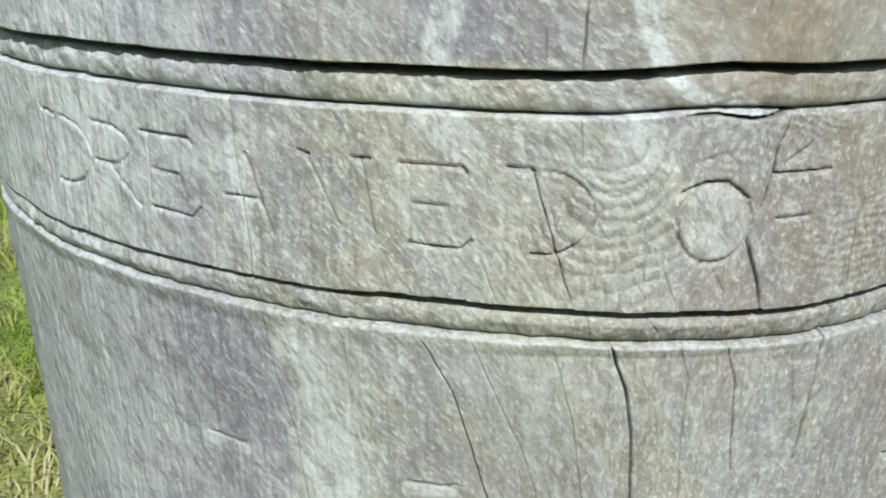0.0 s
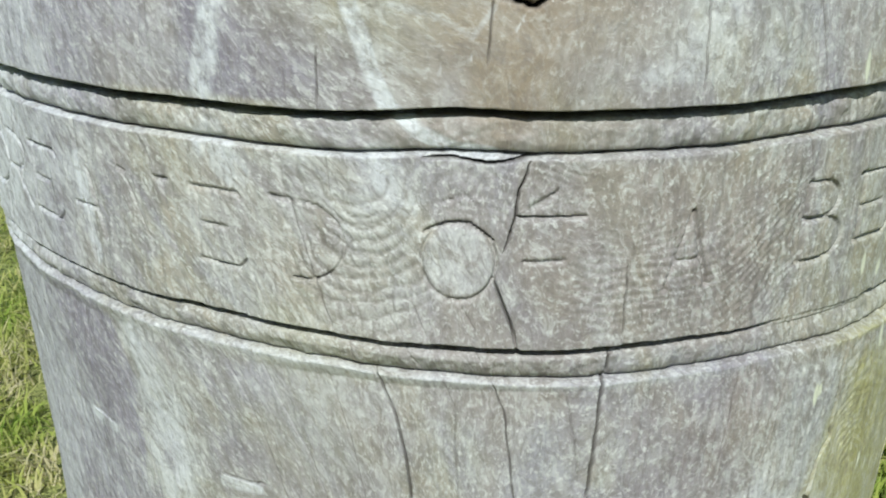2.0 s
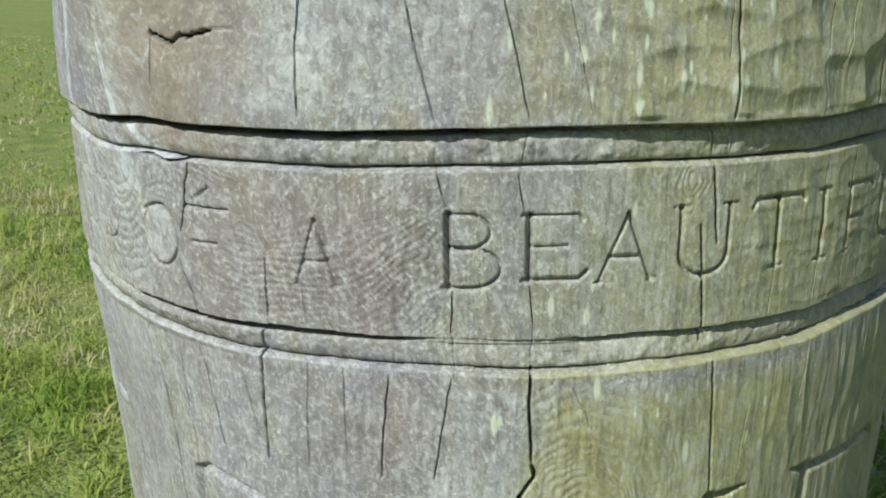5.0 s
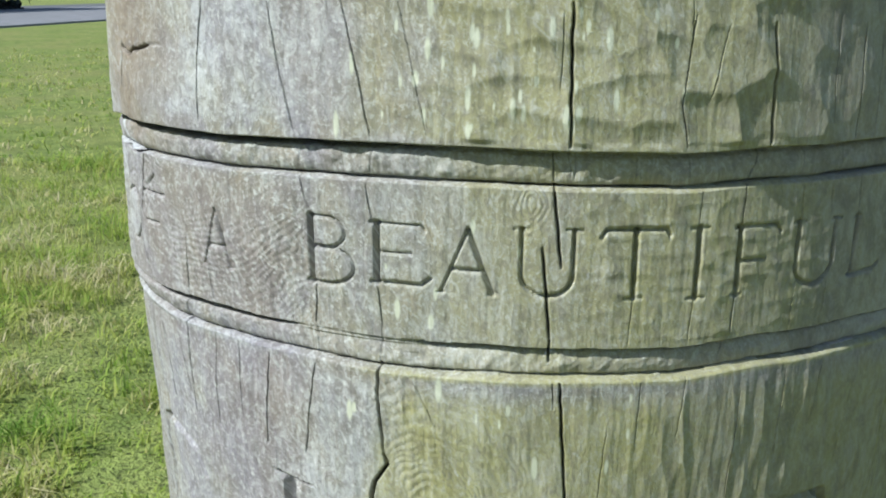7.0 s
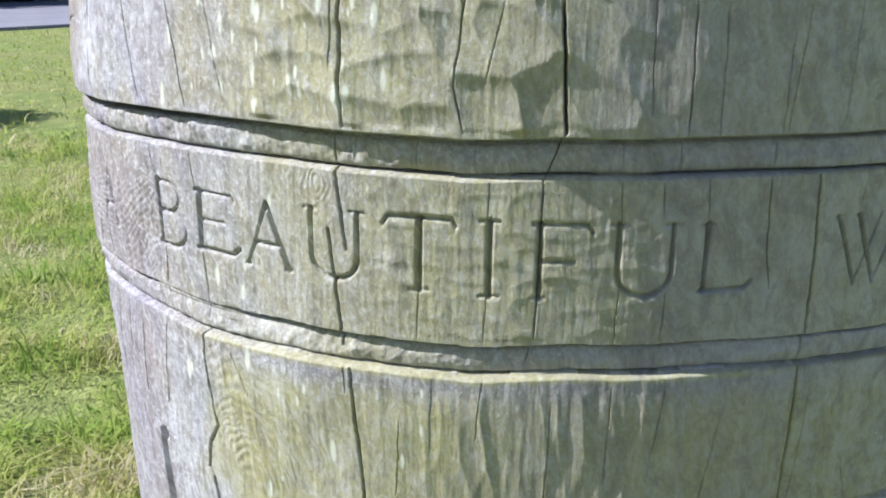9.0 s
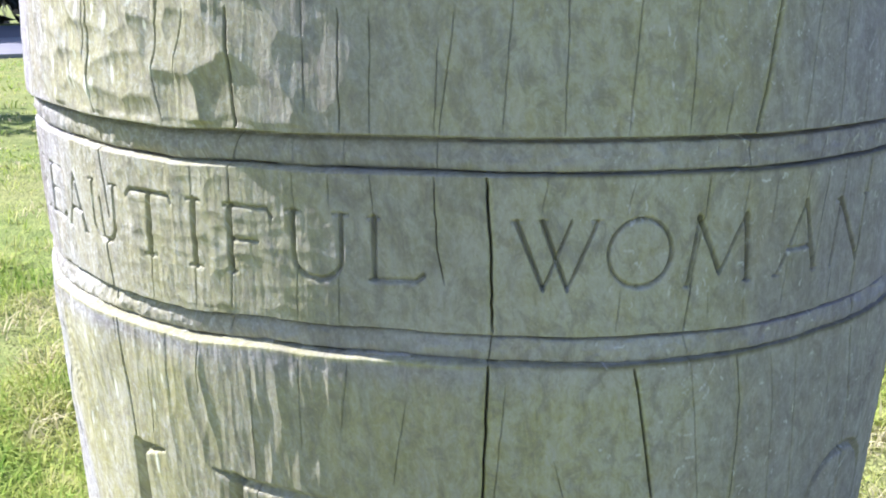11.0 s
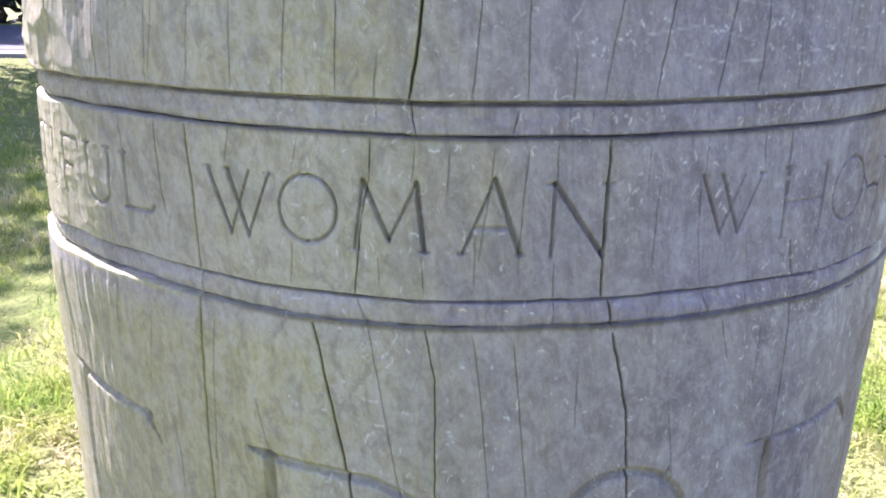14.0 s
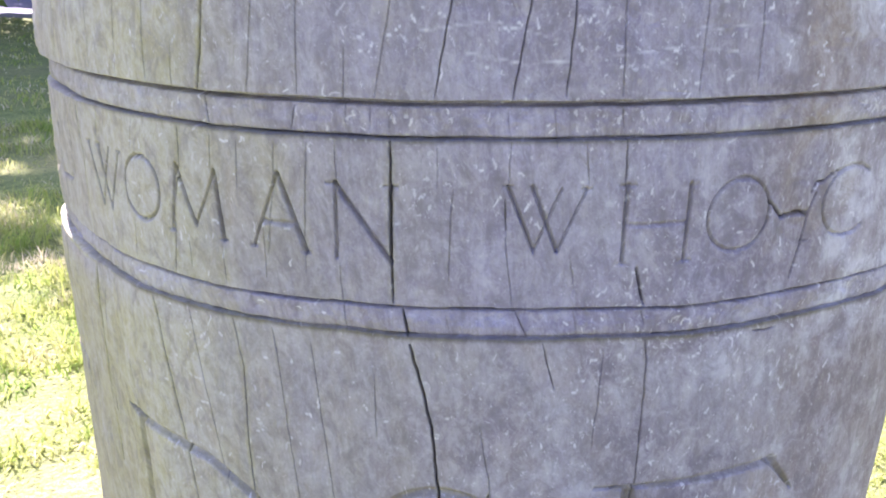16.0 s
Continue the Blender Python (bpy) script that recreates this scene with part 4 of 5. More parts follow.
def ripple(t, z, wide, tall_, gap, bow, slope, lines, relief):
    """Wavy lines of grain that cross the face of the band, bowed and sloping."""
    x, y = 0.4 * np.radians(WRAP - t), Z - z
    d = y - bow * x * x - slope * x + 0.0030 * octaves(ARC * 40, Z * 40, int(-t), 3)
    wave = np.cos(2 * np.pi * d / (gap * (1 + 0.15 * lattice(ARC * 30, Z * 40, 66))))
    fade = np.exp(-((x / wide) ** 4) - (y / tall_) ** 4) * (ROW > 0.0125) * (ROW < 0.118)
    LIFT[:] -= relief * fade * np.clip(wave, -0.4, 1)
    FIGURE[:] = np.maximum(FIGURE, lines * fade * np.clip((wave - 0.6) / 0.4, 0, 1) * (0.6 + 0.4 * lattice(ARC * 90, Z * 60, 67)))


ripple(-64.5, 0.052, 0.042, 0.03, 0.0046, 4.0, 0.0, 0.5, 0.0005)
ripple(-54.0, 0.060, 0.035, 0.045, 0.0052, 3.0, 0.7, 0.25, 0.0003)
ripple(-70.5, 0.100, 0.015, 0.014, 0.0038, 0.0, -0.3, 0.5, 0.0004)
knot(-77.5, 0.064, 0.024, 0.060, 0.0052, 1.0, 0.4, 0.0004, (60, 50))
knot(-37.5, -0.135, 0.012, 0.085, 0.0050, 1.5, 0.3, 0.0004, (75, 60))
knot(-85.0, 0.112, 0.012, 0.05, 0.0095, 1.15, 0.55, 0.0004, (-90, 100))
knot(-28.5, 0.108, 0.0, 0.013, 0.0030, 1.3, 0.8, 0.0003)
knot(-86.0, 0.166, 0.004, 0.028, 0.0068, 1.6, 0.25, 0.0002)
knot(-49.0, 0.062, 0.01, 0.045, 0.0062, 0.8, 0.35, 0.0004, (-140, 90))
knot(102.5, 0.075, 0.008, 0.035, 0.0085, 1.1, 0.25, 0.0003)
win = window([(-80.1, 0.043), (-75.0, 0.085)], 0.004)
disc = np.clip(1 - ((WRAP[win] + 77.55) / 2.5) ** 2 - ((Z[win] - 0.064) / 0.0205) ** 2, 0, 1)
LIFT[win] += 0.0010 * np.minimum(1, 4 * disc)
PALE[win] += 0.4 * np.minimum(1, 3 * disc)
FIGURE[win] = FIGURE[win] * (1 - np.minimum(1, 4 * disc))
carve([(-79.9, 0.079), (-79.2, 0.082), (-78.2, 0.0845), (-76.9, 0.085), (-75.2, 0.076)], 0.0013, 0.0007, 0.0042)
carve([(-78.6, 0.0955), (-77.2, 0.099), (-76.6, 0.096)], 0.0011, 0.0007, 0.003)
carve([(-72.6, 0.093), (-71.9, 0.0965), (-71.0, 0.1015)], 0.0030, 0.0014, 0.0028)

scratch = np.random.default_rng(15)
for _ in range(46):
    t, z = scratch.uniform(66, 112), scratch.uniform(0.15, 0.235)
    long, tilt = scratch.uniform(1.5, 6), scratch.normal(0, 0.006)
    carve([(t, z), (t + long / 2, z + tilt + 0.001), (t + long, z + tilt)], 0.0009, 0.0007, scratch.uniform(0.0003, 0.0011))

# stains: lilac-grey, tan, algae, bleached fibres, lichen
WORN = np.clip(1 - step(WRAP, -30, 8) - 0.85 * hill(WRAP, -74, 8) * (ROW > 0.12), 0, 1)
ragged = 6 * octaves(ARC * 22, Z * 10, 71)
wt = WRAP + ragged
LILAC += 0.9 * step(-wt, 108, 110) * step(-ROW, 0.01, 0.02) * (1 - 0.5 * step(-wt, 134, 142)) + 1.0 * step(-wt, 84, 90) * step(ROW, 0.145, 0.15) * (1 - 0.4 * step(-WRAP, 105, 120))
TAN += 0.35 * step(octaves(ARC * 9 + 3 * Z, Z * 6, 83, 4), 0.0, 0.6) * step(-WRAP, 30, 50) * (1 - step(-WRAP, 95, 108))
ALGAE += 0.2 * (1 - hill(WRAP, -74, 9)) * step(octaves(ARC * 8 + 3 * Z, Z * 5, 87, 4), -0.1, 0.6) * step(-WRAP, 30, 50) * (1 - step(-WRAP, 100, 112))
LILAC += 0.45 * step(-wt, 104, 112) * step(ROW, 0.0, 0.01) + 0.95 * hill(wt, -91, 8) * step(-ROW, 0.01, 0.03) + 0.5 * hill(wt, -58, 6) * step(-ROW, 0.01, 0.02)
LILAC += 0.9 * step(WRAP + 0.6 * ragged * (ROW < 0.143), 42, 45 + 12 * (ROW < 0.143)) * (1 - 0.4 * step(-ROW, 0.0, 0.012))
TAN += 0.95 * step(ROW, 0.120, 0.122) * hill(WRAP + 0.5 * ragged, -74.0, 7.5) * np.clip(1.2 - 0.1 * np.abs(ragged), 0, 1) + 0.45 * hill(wt, -60, 7) * step(0.12 - ROW, 0, 0.01) * step(ROW, 0.0, 0.01)
TAN += 0.4 * hill(wt, -57, 7) * step(-ROW, 0.01, 0.02) + 0.2 * hill(WRAP, 103, 7) * step(ROW, 0.1, 0.13) + 0.2 * hill(WRAP + 0.4 * ragged, 76.5, 2.2) * hill(Z, -0.085, 0.03) + 0.5 * hill(WRAP + 0.5 * ragged, 104, 3.0) * (0.6 + 0.4 * lattice(Z * 20, 0 * Z, 73))
# the 116 to 134 term also whitens that side against the oblique sun
PALE += 0.85 * hill(WRAP + 0.35 * ragged, -105.5, 3.2) * step(-ROW, 0.01, 0.02) + 0.2 * hill(wt, -87, 2.5) * step(-ROW, 0.01, 0.03) + 0.55 * step(-wt, 116, 134) + 0.3 * hill(wt, -55, 8) * step(ROW, 0.15, 0.16)
PALE += 0.5 * hill(WRAP + 0.5 * ragged, -63.5, 2.5) * step(ROW, 0.15, 0.16) + 0.25 * hill(wt, -81.5, 3) * step(ROW, 0.075, 0.1) * (ROW < 0.12) + 0.4 * hill(wt, -47, 7) * step(-ROW, 0.015, 0.025) + 0.15 * hill(wt, -72, 6) * step(-ROW, 0.015, 0.03)
PALE += 0.55 * hill(q, -0.0115, 0.003) * step(-WRAP, 45, 70) + 0.4 * (np.abs(q - 0.1185) < 0.0012) * step(-WRAP, 60, 80)
TAN += 0.4 * hill(np.hypot(0.4 * np.radians(WRAP - 105), (Z - 0.098) / 1.1), 0.03, 0.008) + 0.25 * step(WRAP, 96, 106) * step(ROW, 0.15, 0.2)
PALE += 0.25 * hill(wt, 30, 14) * step(ROW, -0.012, 0.0) + 0.3 * hill(wt, 35, 14) * step(-ROW, 0.0, 0.012) + 0.22 * step(octaves(ARC * 45, Z * 38, 86, 4), 0.0, 0.8) * step(WRAP, 55, 90)


def pale_streak(pts, wide, amount):
    win = window(pts, wide * 2)
    edge = wide * np.clip(1 + 0.7 * octaves(ARC[win] * 120, Z[win] * 120, 93, 2), 0.25, 2)
    k = stroke_depth(win, pts, wide * 1.6, wide * 1.2)
    PALE[win] += amount * np.clip(k * 2.2 * edge / wide, 0, 1)


pale_streak([(-85.2, 0.2), (-84.0, 0.176), (-83.3, 0.158), (-82.3, 0.144), (-80.5, 0.131), (-78.3, 0.123), (-75.5, 0.12)], 0.0035, 1.3)
pale_streak([(-94.2, 0.21), (-95.2, 0.178), (-96.4, 0.145)], 0.007, 0.85)
pale_streak([(-96.6, 0.116), (-94.5, 0.1)], 0.009, 0.6)
pale_streak([(-83.1, 0.116), (-82.4, 0.103), (-80.8, 0.092)], 0.006, 0.55)
pale_streak([(-81.9, 0.19), (-79.5, 0.186), (-77.9, 0.181), (-76.9, 0.176), (-75.5, 0.19)], 0.0013, 0.4)
pale_streak([(-118, -0.0985), (-116, -0.1), (-113.6, -0.099)], 0.0035, 1.0)
pale_streak([(-98.6, -0.1025), (-95, -0.1015)], 0.0035, 0.9)
pale_streak([(-112.2, 0.09), (-111.6, 0.06), (-110.9, 0.03)], 0.0045, 0.8)
patch = step(octaves(ARC * 17 + 6 * Z, Z * 8, 75, 4), 0.05, 0.6)
# bleached side, whitened further in colour to offset the oblique sun
PALE += 0.85 * step(-WRAP, 104, 126) * step(ROW, -0.01, 0.01) * np.clip(0.75 + 0.5 * octaves(ARC * 30 + 12 * Z, Z * 9, 76, 3), 0, 1)
PALE += 0.22 * patch * (WRAP < -20) * (1 - 0.75 * step(WRAP, -84, -76) * (1 - step(WRAP, -48, -40)))
LILAC += 0.6 * step(octaves(ARC * 15 + 5 * Z, Z * 7, 78, 4), -0.05, 0.5) * step(-WRAP, 20, 50) * (1 - 0.6 * step(-WRAP, 112, 125) * (ROW > 0))
DUSK = 0.42 * step(-WRAP - 0.35 * ragged, 107.5, 109) * (1 - 0.6 * step(-wt, 132, 142)) * np.clip(0.75 + 0.6 * octaves(ARC * 24 + 8 * Z, Z * 10, 79, 3), 0, 1) * step(-ROW, 0.01, 0.02) + 0.4 * step(-wt, 112, 114) * (1 - step(-wt, 121, 127)) * step(ROW, 0.0, 0.01) * (ROW < 0.12)
DUSK += 0.5 * hill(wt, -56, 6) * step(-ROW, 0.0, 0.01) + 0.35 * hill(wt, -94, 7) * step(ROW, 0.145, 0.15) + 0.35 * hill(wt, -58, 6) * (ROW > 0.02) * (ROW < 0.118) + 0.35 * hill(wt, -90, 5) * step(-ROW, 0.02, 0.05)
DUSK += 0.9 * hill(WRAP + 0.4 * ragged, 76.5, 2.6) * hill(Z, -0.085, 0.03) + 0.4 * hill(wt, -89, 4) * step(ROW, 0.145, 0.15) + 1.0 * step(WRAP, 50, 88) * step(octaves(ARC * 18, Z * 13, 84, 4), -0.3, 0.45) * (0.6 + 0.4 * step(-ROW, 0.0, 0.03))
ALGAE += 0.9 * hill(q, -0.0115, 0.0022) * step(WRAP, -48, -36) * (1 - step(WRAP, 10, 24))
ALGAE += 0.95 * step(-ROW, 0.012, 0.04) * step(wt, -46, -36) * (1 - 0.45 * step(wt, -22, -8)) * (1 - step(wt, 30, 50))
ALGAE += step(ROW, -0.012, -0.008) * step(wt, -50, -22) * (0.6 - 0.34 * step(wt, -8, 10)) * (1 - step(wt, 38, 56))
TAN += 0.12 * step(wt, 6, 22) * (1 - step(wt, 40, 58))
ALGAE += 0.3 * step(ROW, 0.145, 0.15) * hill(wt, -36, 10) + 0.16 * step(ROW, 0.145, 0.15) * step(wt, -4, 14) * (1 - step(wt, 36, 50))
# moss green seen in the grooves, also dulling their sky-lit ledges by colour
moss_shade = np.clip(0.7 + 0.5 * octaves(ARC * 30, Z * 20, 88, 2), 0, 1) * step(WRAP, 5, 25)
ALGAE += moss_shade * (0.35 * np.clip(hill(q, -0.0100, 0.0022) + hill(q, 0.1190, 0.0016) + hill(q, 0.1412, 0.0015), 0, 1) + 0.2 * ((OWNER >= len(TEXT)) & (OWNER < 100)))
blur = WRAP + 0.5 * ragged
DUSK += 0.7 * hill(blur, 100.0, 3.0) * hill(Z, 0.06, 0.055) + 0.95 * hill(blur, 89.0, 5.0) * hill(Z, -0.095, 0.04) + 0.8 * hill(blur, 101.0, 3.0) * step(ROW, 0.12, 0.15) + 0.6 * hill(blur, 108.0, 3.0) * hill(Z, -0.1, 0.04)
# lower groove and tall strokes darkened in colour for the shade of their recess
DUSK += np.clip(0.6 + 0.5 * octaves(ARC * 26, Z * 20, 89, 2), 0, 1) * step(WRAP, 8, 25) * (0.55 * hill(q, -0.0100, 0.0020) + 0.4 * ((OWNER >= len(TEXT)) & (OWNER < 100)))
PALE += 0.4 * hill(blur, 97.0, 3.0) * hill(Z, -0.035, 0.02) + 0.55 * step(blur, 103, 107) * step(Z, -0.07, -0.02) * np.clip(0.6 + 0.7 * octaves(ARC * 45, Z * 45, 94, 3), 0, 1)
TAN += 0.3 * step(blur, 104, 108)
for _ in range(60):
    t, z = rng.normal(-31, 8), rng.choice([rng.uniform(0.145, 0.24), rng.uniform(-0.14, -0.02), rng.uniform(0.02, 0.11)], p=[0.55, 0.35, 0.1])
    w = rng.uniform(0.0008, 0.0026)
    h = w * rng.uniform(2.2, 4.5)
    win = window([(t, z - h), (t, z + h)], 0.004)
    spot = 1 - (0.4 * np.radians(WRAP[win] - t) / w) ** 2 - ((Z[win] - z) / h) ** 2
    LICHEN[win] = np.maximum(LICHEN[win], np.clip(spot * 1.5, 0, 0.9))
cluster = octaves(ARC * 15, Z * 11, 97, 3)
SPECK += step(WRAP, 0, 45) * np.clip(0.5 + 0.28 * cluster, 0, 1) * (0.85 + 0.15 * step(WRAP, 45, 70)) + 0.3 * step(-WRAP, 40, 60) * np.clip(0.4 + 0.8 * cluster, 0, 1)
SPECK += 0.6 * step(WRAP, 20, 40) * np.clip(hill(q, 0.1185, 0.0015) + hill(q, -0.0125, 0.002) + hill(q, 0.131, 0.005), 0, 1) * np.clip(0.5 + cluster, 0, 1)

# bleached chips: short crooked flakes, thick on the shaded side, slanting with the grain on the sunlit one
flake = np.random.default_rng(19)
for _ in range(1150):
    shade_side = flake.random() < 0.68
    t = flake.uniform(30, 113) if shade_side else flake.uniform(-128, -22)
    z = flake.uniform(-0.17, 0.235)
    if flake.random() > 0.5 + 0.6 * float(lattice(np.array(t * 0.12), np.array(z * 22), 98)):
        continue
    path = [(t, z)]
    heading, size = flake.choice([90, 90, 80, 20]) if shade_side else flake.normal(65, 14), flake.uniform(0.0008, 0.0022)
    for _ in range(flake.integers(2, 5)):
        heading += flake.normal(0, 35)
        path.append((path[-1][0] + math.degrees(size * math.cos(radians(heading)) / 0.4), path[-1][1] + size * math.sin(radians(heading))))
    wide = flake.uniform(0.0006, 0.0012)
    win = window(path, 0.003)
    amount = flake.uniform(0.35, 0.9) * (1.0 if shade_side else 0.7)
    CHIP[win] = np.maximum(CHIP[win], amount * np.clip(1.8 * stroke_depth(win, path, wide, wide * 0.6), 0, 1))

glide = np.ones(9) / 9
moist = np.apply_along_axis(lambda v: np.convolve(v, glide, "same"), 1, GRIME_SHADE)
ALGAE = ALGAE + 0.14 * step(WRAP, 14, 26) * (1 - step(wt, 56, 72)) + 1.6 * moist * step(WRAP, 4, 18) * (1 - step(WRAP, 55, 72))
# groove dirt, deepened in colour to shade ledges that catch the sky
GROOVE_SHADE = np.clip(hill(q, 0.1188, 0.0018) + hill(q, -0.0098, 0.0022), 0, 1) * step(WRAP, 12, 30)
for pts in ([(66, 0.19), (72, 0.197), (78, 0.186)], [(70, 0.178), (75, 0.172), (80, 0.176)], [(74, 0.215), (80, 0.209), (88, 0.213)], [(82, 0.178), (88, 0.184), (93, 0.181)], [(85, 0.2), (91, 0.194), (96, 0.199)]):
    win = window(pts, 0.003)
    CHIP[win] = np.maximum(CHIP[win], 0.55 * stroke_depth(win, pts, 0.0011, 0.0008) * np.clip(0.6 + octaves(ARC[win] * 150, Z[win] * 150, 99, 2), 0, 1))
CUT_SHADE = ((OWNER >= 0) & (OWNER < 100)) * step(WRAP, -5, 25)      # grime tint plus painted shade in the letters, on the side away from the sun
A = np.radians(TH)
# beads with little algae; lilac also paints in the shade of their recess
beads = ((ROW > 0.1195) & (ROW < 0.1425)) | ((ROW > -0.0082) & (ROW < 0.0115))
ALGAE = ALGAE * (1 - 0.65 * beads * step(WRAP, -30, -10)) * (1 - 0.35 * (ROW > 0.145) * step(WRAP, -12, 0) * (1 - step(WRAP, 4, 16)))
LILAC = LILAC + 0.4 * beads * step(WRAP, -30, -5) + 0.3 * step(wt, -10, 12) * (1 - step(wt, 18, 32)) * (1 - beads)
FIGURE = np.maximum(FIGURE, 0.2 * CUT_SHADE)
WORN = WORN * (1 - 0.6 * np.clip(ALGAE, 0, 1)) * (1 - 0.35 * np.clip(LILAC, 0, 1))
RAD = RAD + LIFT
POINTS = np.stack([RAD * np.cos(A), RAD * np.sin(A), Z + BASE], -1).reshape(-1, 3)
SKIN = {"lilac": LILAC, "tan": TAN, "algae": ALGAE, "pale": PALE, "lichen": LICHEN, "figure": FIGURE, "worn": WORN, "speckle": SPECK, "dusk": DUSK, "grime_shade": GRIME_SHADE + 0.6 * GROOVE_SHADE, "chip": CHIP}
SKIN = {k: np.clip(v, 0, 1).ravel().astype(np.float32) for k, v in SKIN.items()}
slant = 0.45 * (1 - step(WRAP, -95, -70)) + 0.12
GRAIN = ARC + slant * (Z - 0.06) + 0.006 * octaves(ARC * 13, Z * 11, 81, 2) * (0.3 + 0.7 * (1 - step(WRAP, -50, -25)))
for t, z, reach in ((-78, 0.064, 0.05), (-64, 0.064, 0.04), (-73, 0.15, 0.04), (101, 0.075, 0.03)):
    away = 0.4 * np.radians(WRAP - t)
    GRAIN += away * 0.5 * np.exp(-(away**2 + (Z - z) ** 2) / reach**2)
WOOD = np.stack([GRAIN, Z - 1.5 * LIFT, 0 * Z], -1).reshape(-1, 3).astype(np.float32)
ri, ci = np.meshgrid(np.arange(NR - 1), np.arange(NC), indexing="ij")
cn = (ci + 1) % NC
QUADS = np.stack([ri * NC + ci, ri * NC + cn, (ri + 1) * NC + cn, (ri + 1) * NC + ci], -1).reshape(-1, 4)
own = OWNER.ravel()[QUADS]
top = own.max(1)
FACE_OWNER = np.where((own == top[:, None]).sum(1) >= 3, top, -1).reshape(NR - 1, NC)


def clumps(cells):
    """The connected groups of a set of (row, column) cells."""
    left = set(cells)
    while left:
        seed = left.pop()
        group, todo = [seed], [seed]
        while todo:
            r, c = todo.pop()
            for near in ((r - 1, c), (r + 1, c), (r, c - 1), (r, c + 1)):
                if near in left:
                    left.remove(near)
                    group.append(near)
                    todo.append(near)
        yield group


def tidy(number):
    """One whole piece for each cut: stray cells go back to the plain wood, enclosed ones to the cut."""
    rs, cs = np.nonzero(FACE_OWNER == number)
    if not len(rs):
        return
    groups = sorted(clumps(zip(rs.tolist(), cs.tolist())), key=len)
    for group in groups[:-1]:
        for r, c in group:
            FACE_OWNER[r, c] = -1
    kept = groups[-1]
    r0, r1, c0, c1 = min(r for r, _ in kept) - 1, max(r for r, _ in kept) + 2, min(c for _, c in kept) - 1, max(c for _, c in kept) + 2
    rs, cs = np.nonzero(FACE_OWNER[r0:r1, c0:c1] != number)
    for group in clumps(zip(rs.tolist(), cs.tolist())):
        if all(0 < r < r1 - r0 - 1 and 0 < c < c1 - c0 - 1 for r, c in group):
            for r, c in group:
                FACE_OWNER[r0 + r, c0 + c] = number


for number in list(range(len(TEXT) + len(TALL))) + list(range(100, 100 + len(CRACKS))):
    tidy(number)
FACE_OWNER = FACE_OWNER.ravel()
# each cell is split along the diagonal that follows a crack or the lie of a cut
darkness, lie = GRIME_SHADE.ravel()[QUADS], LIFT.ravel()[QUADS]
along = 3 * (np.minimum(darkness[:, 0], darkness[:, 2]) - np.minimum(darkness[:, 1], darkness[:, 3])) - 0.5 * (np.abs(darkness[:, 0] - darkness[:, 2]) - np.abs(darkness[:, 1] - darkness[:, 3])) - 20 * (np.abs(lie[:, 0] - lie[:, 2]) - np.abs(lie[:, 1] - lie[:, 3]))
TRIS = np.where((along >= 0)[:, None, None], QUADS[:, [[0, 1, 2], [0, 2, 3]]], QUADS[:, [[0, 1, 3], [1, 2, 3]]])
FACE_ROW = np.repeat((rows[:-1] + rows[1:]) / 2, NC)


def skin_part(name, mask, parent, label=""):
    """The faces of the post's skin that a mask picks, as a part of their own."""
    faces = TRIS[mask].reshape(-1, 3)
    used, flat = np.unique(faces, return_inverse=True)
    ob = mesh_object(name, POINTS[used], flat.reshape(-1, 3), OAK, parent, True)
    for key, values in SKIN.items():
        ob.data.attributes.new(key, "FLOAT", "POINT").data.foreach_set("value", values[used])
    ob.data.attributes.new("wood", "FLOAT_VECTOR", "POINT").data.foreach_set("vector", WOOD[used].ravel())
    if label:
        ob["label"] = label
    return ob


post = tagged(new("carved_post"), "weathered round oak post carved with ringed band of lettering", "post")
plain = FACE_OWNER < 0
upper = skin_part("upper_shaft", plain & (FACE_ROW > 0.1405), post, "silvered oak with gouge marks and drying cracks")
skin_part("upper_bead", plain & (FACE_ROW <= 0.1405) & (FACE_ROW > 0.1200), post)
band = skin_part("lettered_band", plain & (FACE_ROW <= 0.1200) & (FACE_ROW > 0.0102), post, "grey oak band with carved capitals")
skin_part("lower_bead", plain & (FACE_ROW <= 0.0102) & (FACE_ROW > -0.0082), post)
lower = skin_part("lower_shaft", plain & (FACE_ROW <= -0.0082), post, "grey and green stained oak with cracks")
for n, (ch, *_) in enumerate(TEXT):
    if (FACE_OWNER == n).any():
        skin_part("carved_letter", FACE_OWNER == n, band, "cut letter " + ch)
for n, name in enumerate(TALL):
    if (FACE_OWNER == len(TEXT) + n).any():
        skin_part("carved_stroke", FACE_OWNER == len(TEXT) + n, lower, "wide cut " + name)
for n, height in enumerate(CRACKS):
    if (FACE_OWNER == 100 + n).any():
        skin_part("drying_crack", FACE_OWNER == 100 + n, upper if height > 0.14 else band if height > 0.01 else lower)
last = POINTS[(NR - 1) * NC:]
mid = last.mean(0) + (0, 0, 0.03)
crown = np.concatenate([last, last * (0.5, 0.5, 1) + mid * (0.5, 0.5, 0) + (0, 0, 0.02), [mid]])
i = np.arange(NC)
caps = np.stack([i, (i + 1) % NC, NC + (i + 1) % NC, NC + i], -1)
fan = np.stack([NC + i, NC + (i + 1) % NC, np.full(NC, 2 * NC), np.full(NC, 2 * NC)], -1)
bm = bmesh.new()
bv = [bm.verts.new(p) for p in crown]
for f in caps:
    bm.faces.new([bv[k] for k in f])
for f in fan:
    bm.faces.new([bv[k] for k in f[:3]])
top_data = bpy.data.meshes.new("top")
bm.to_mesh(top_data)
bm.free()
top_data.materials.append(OAK)
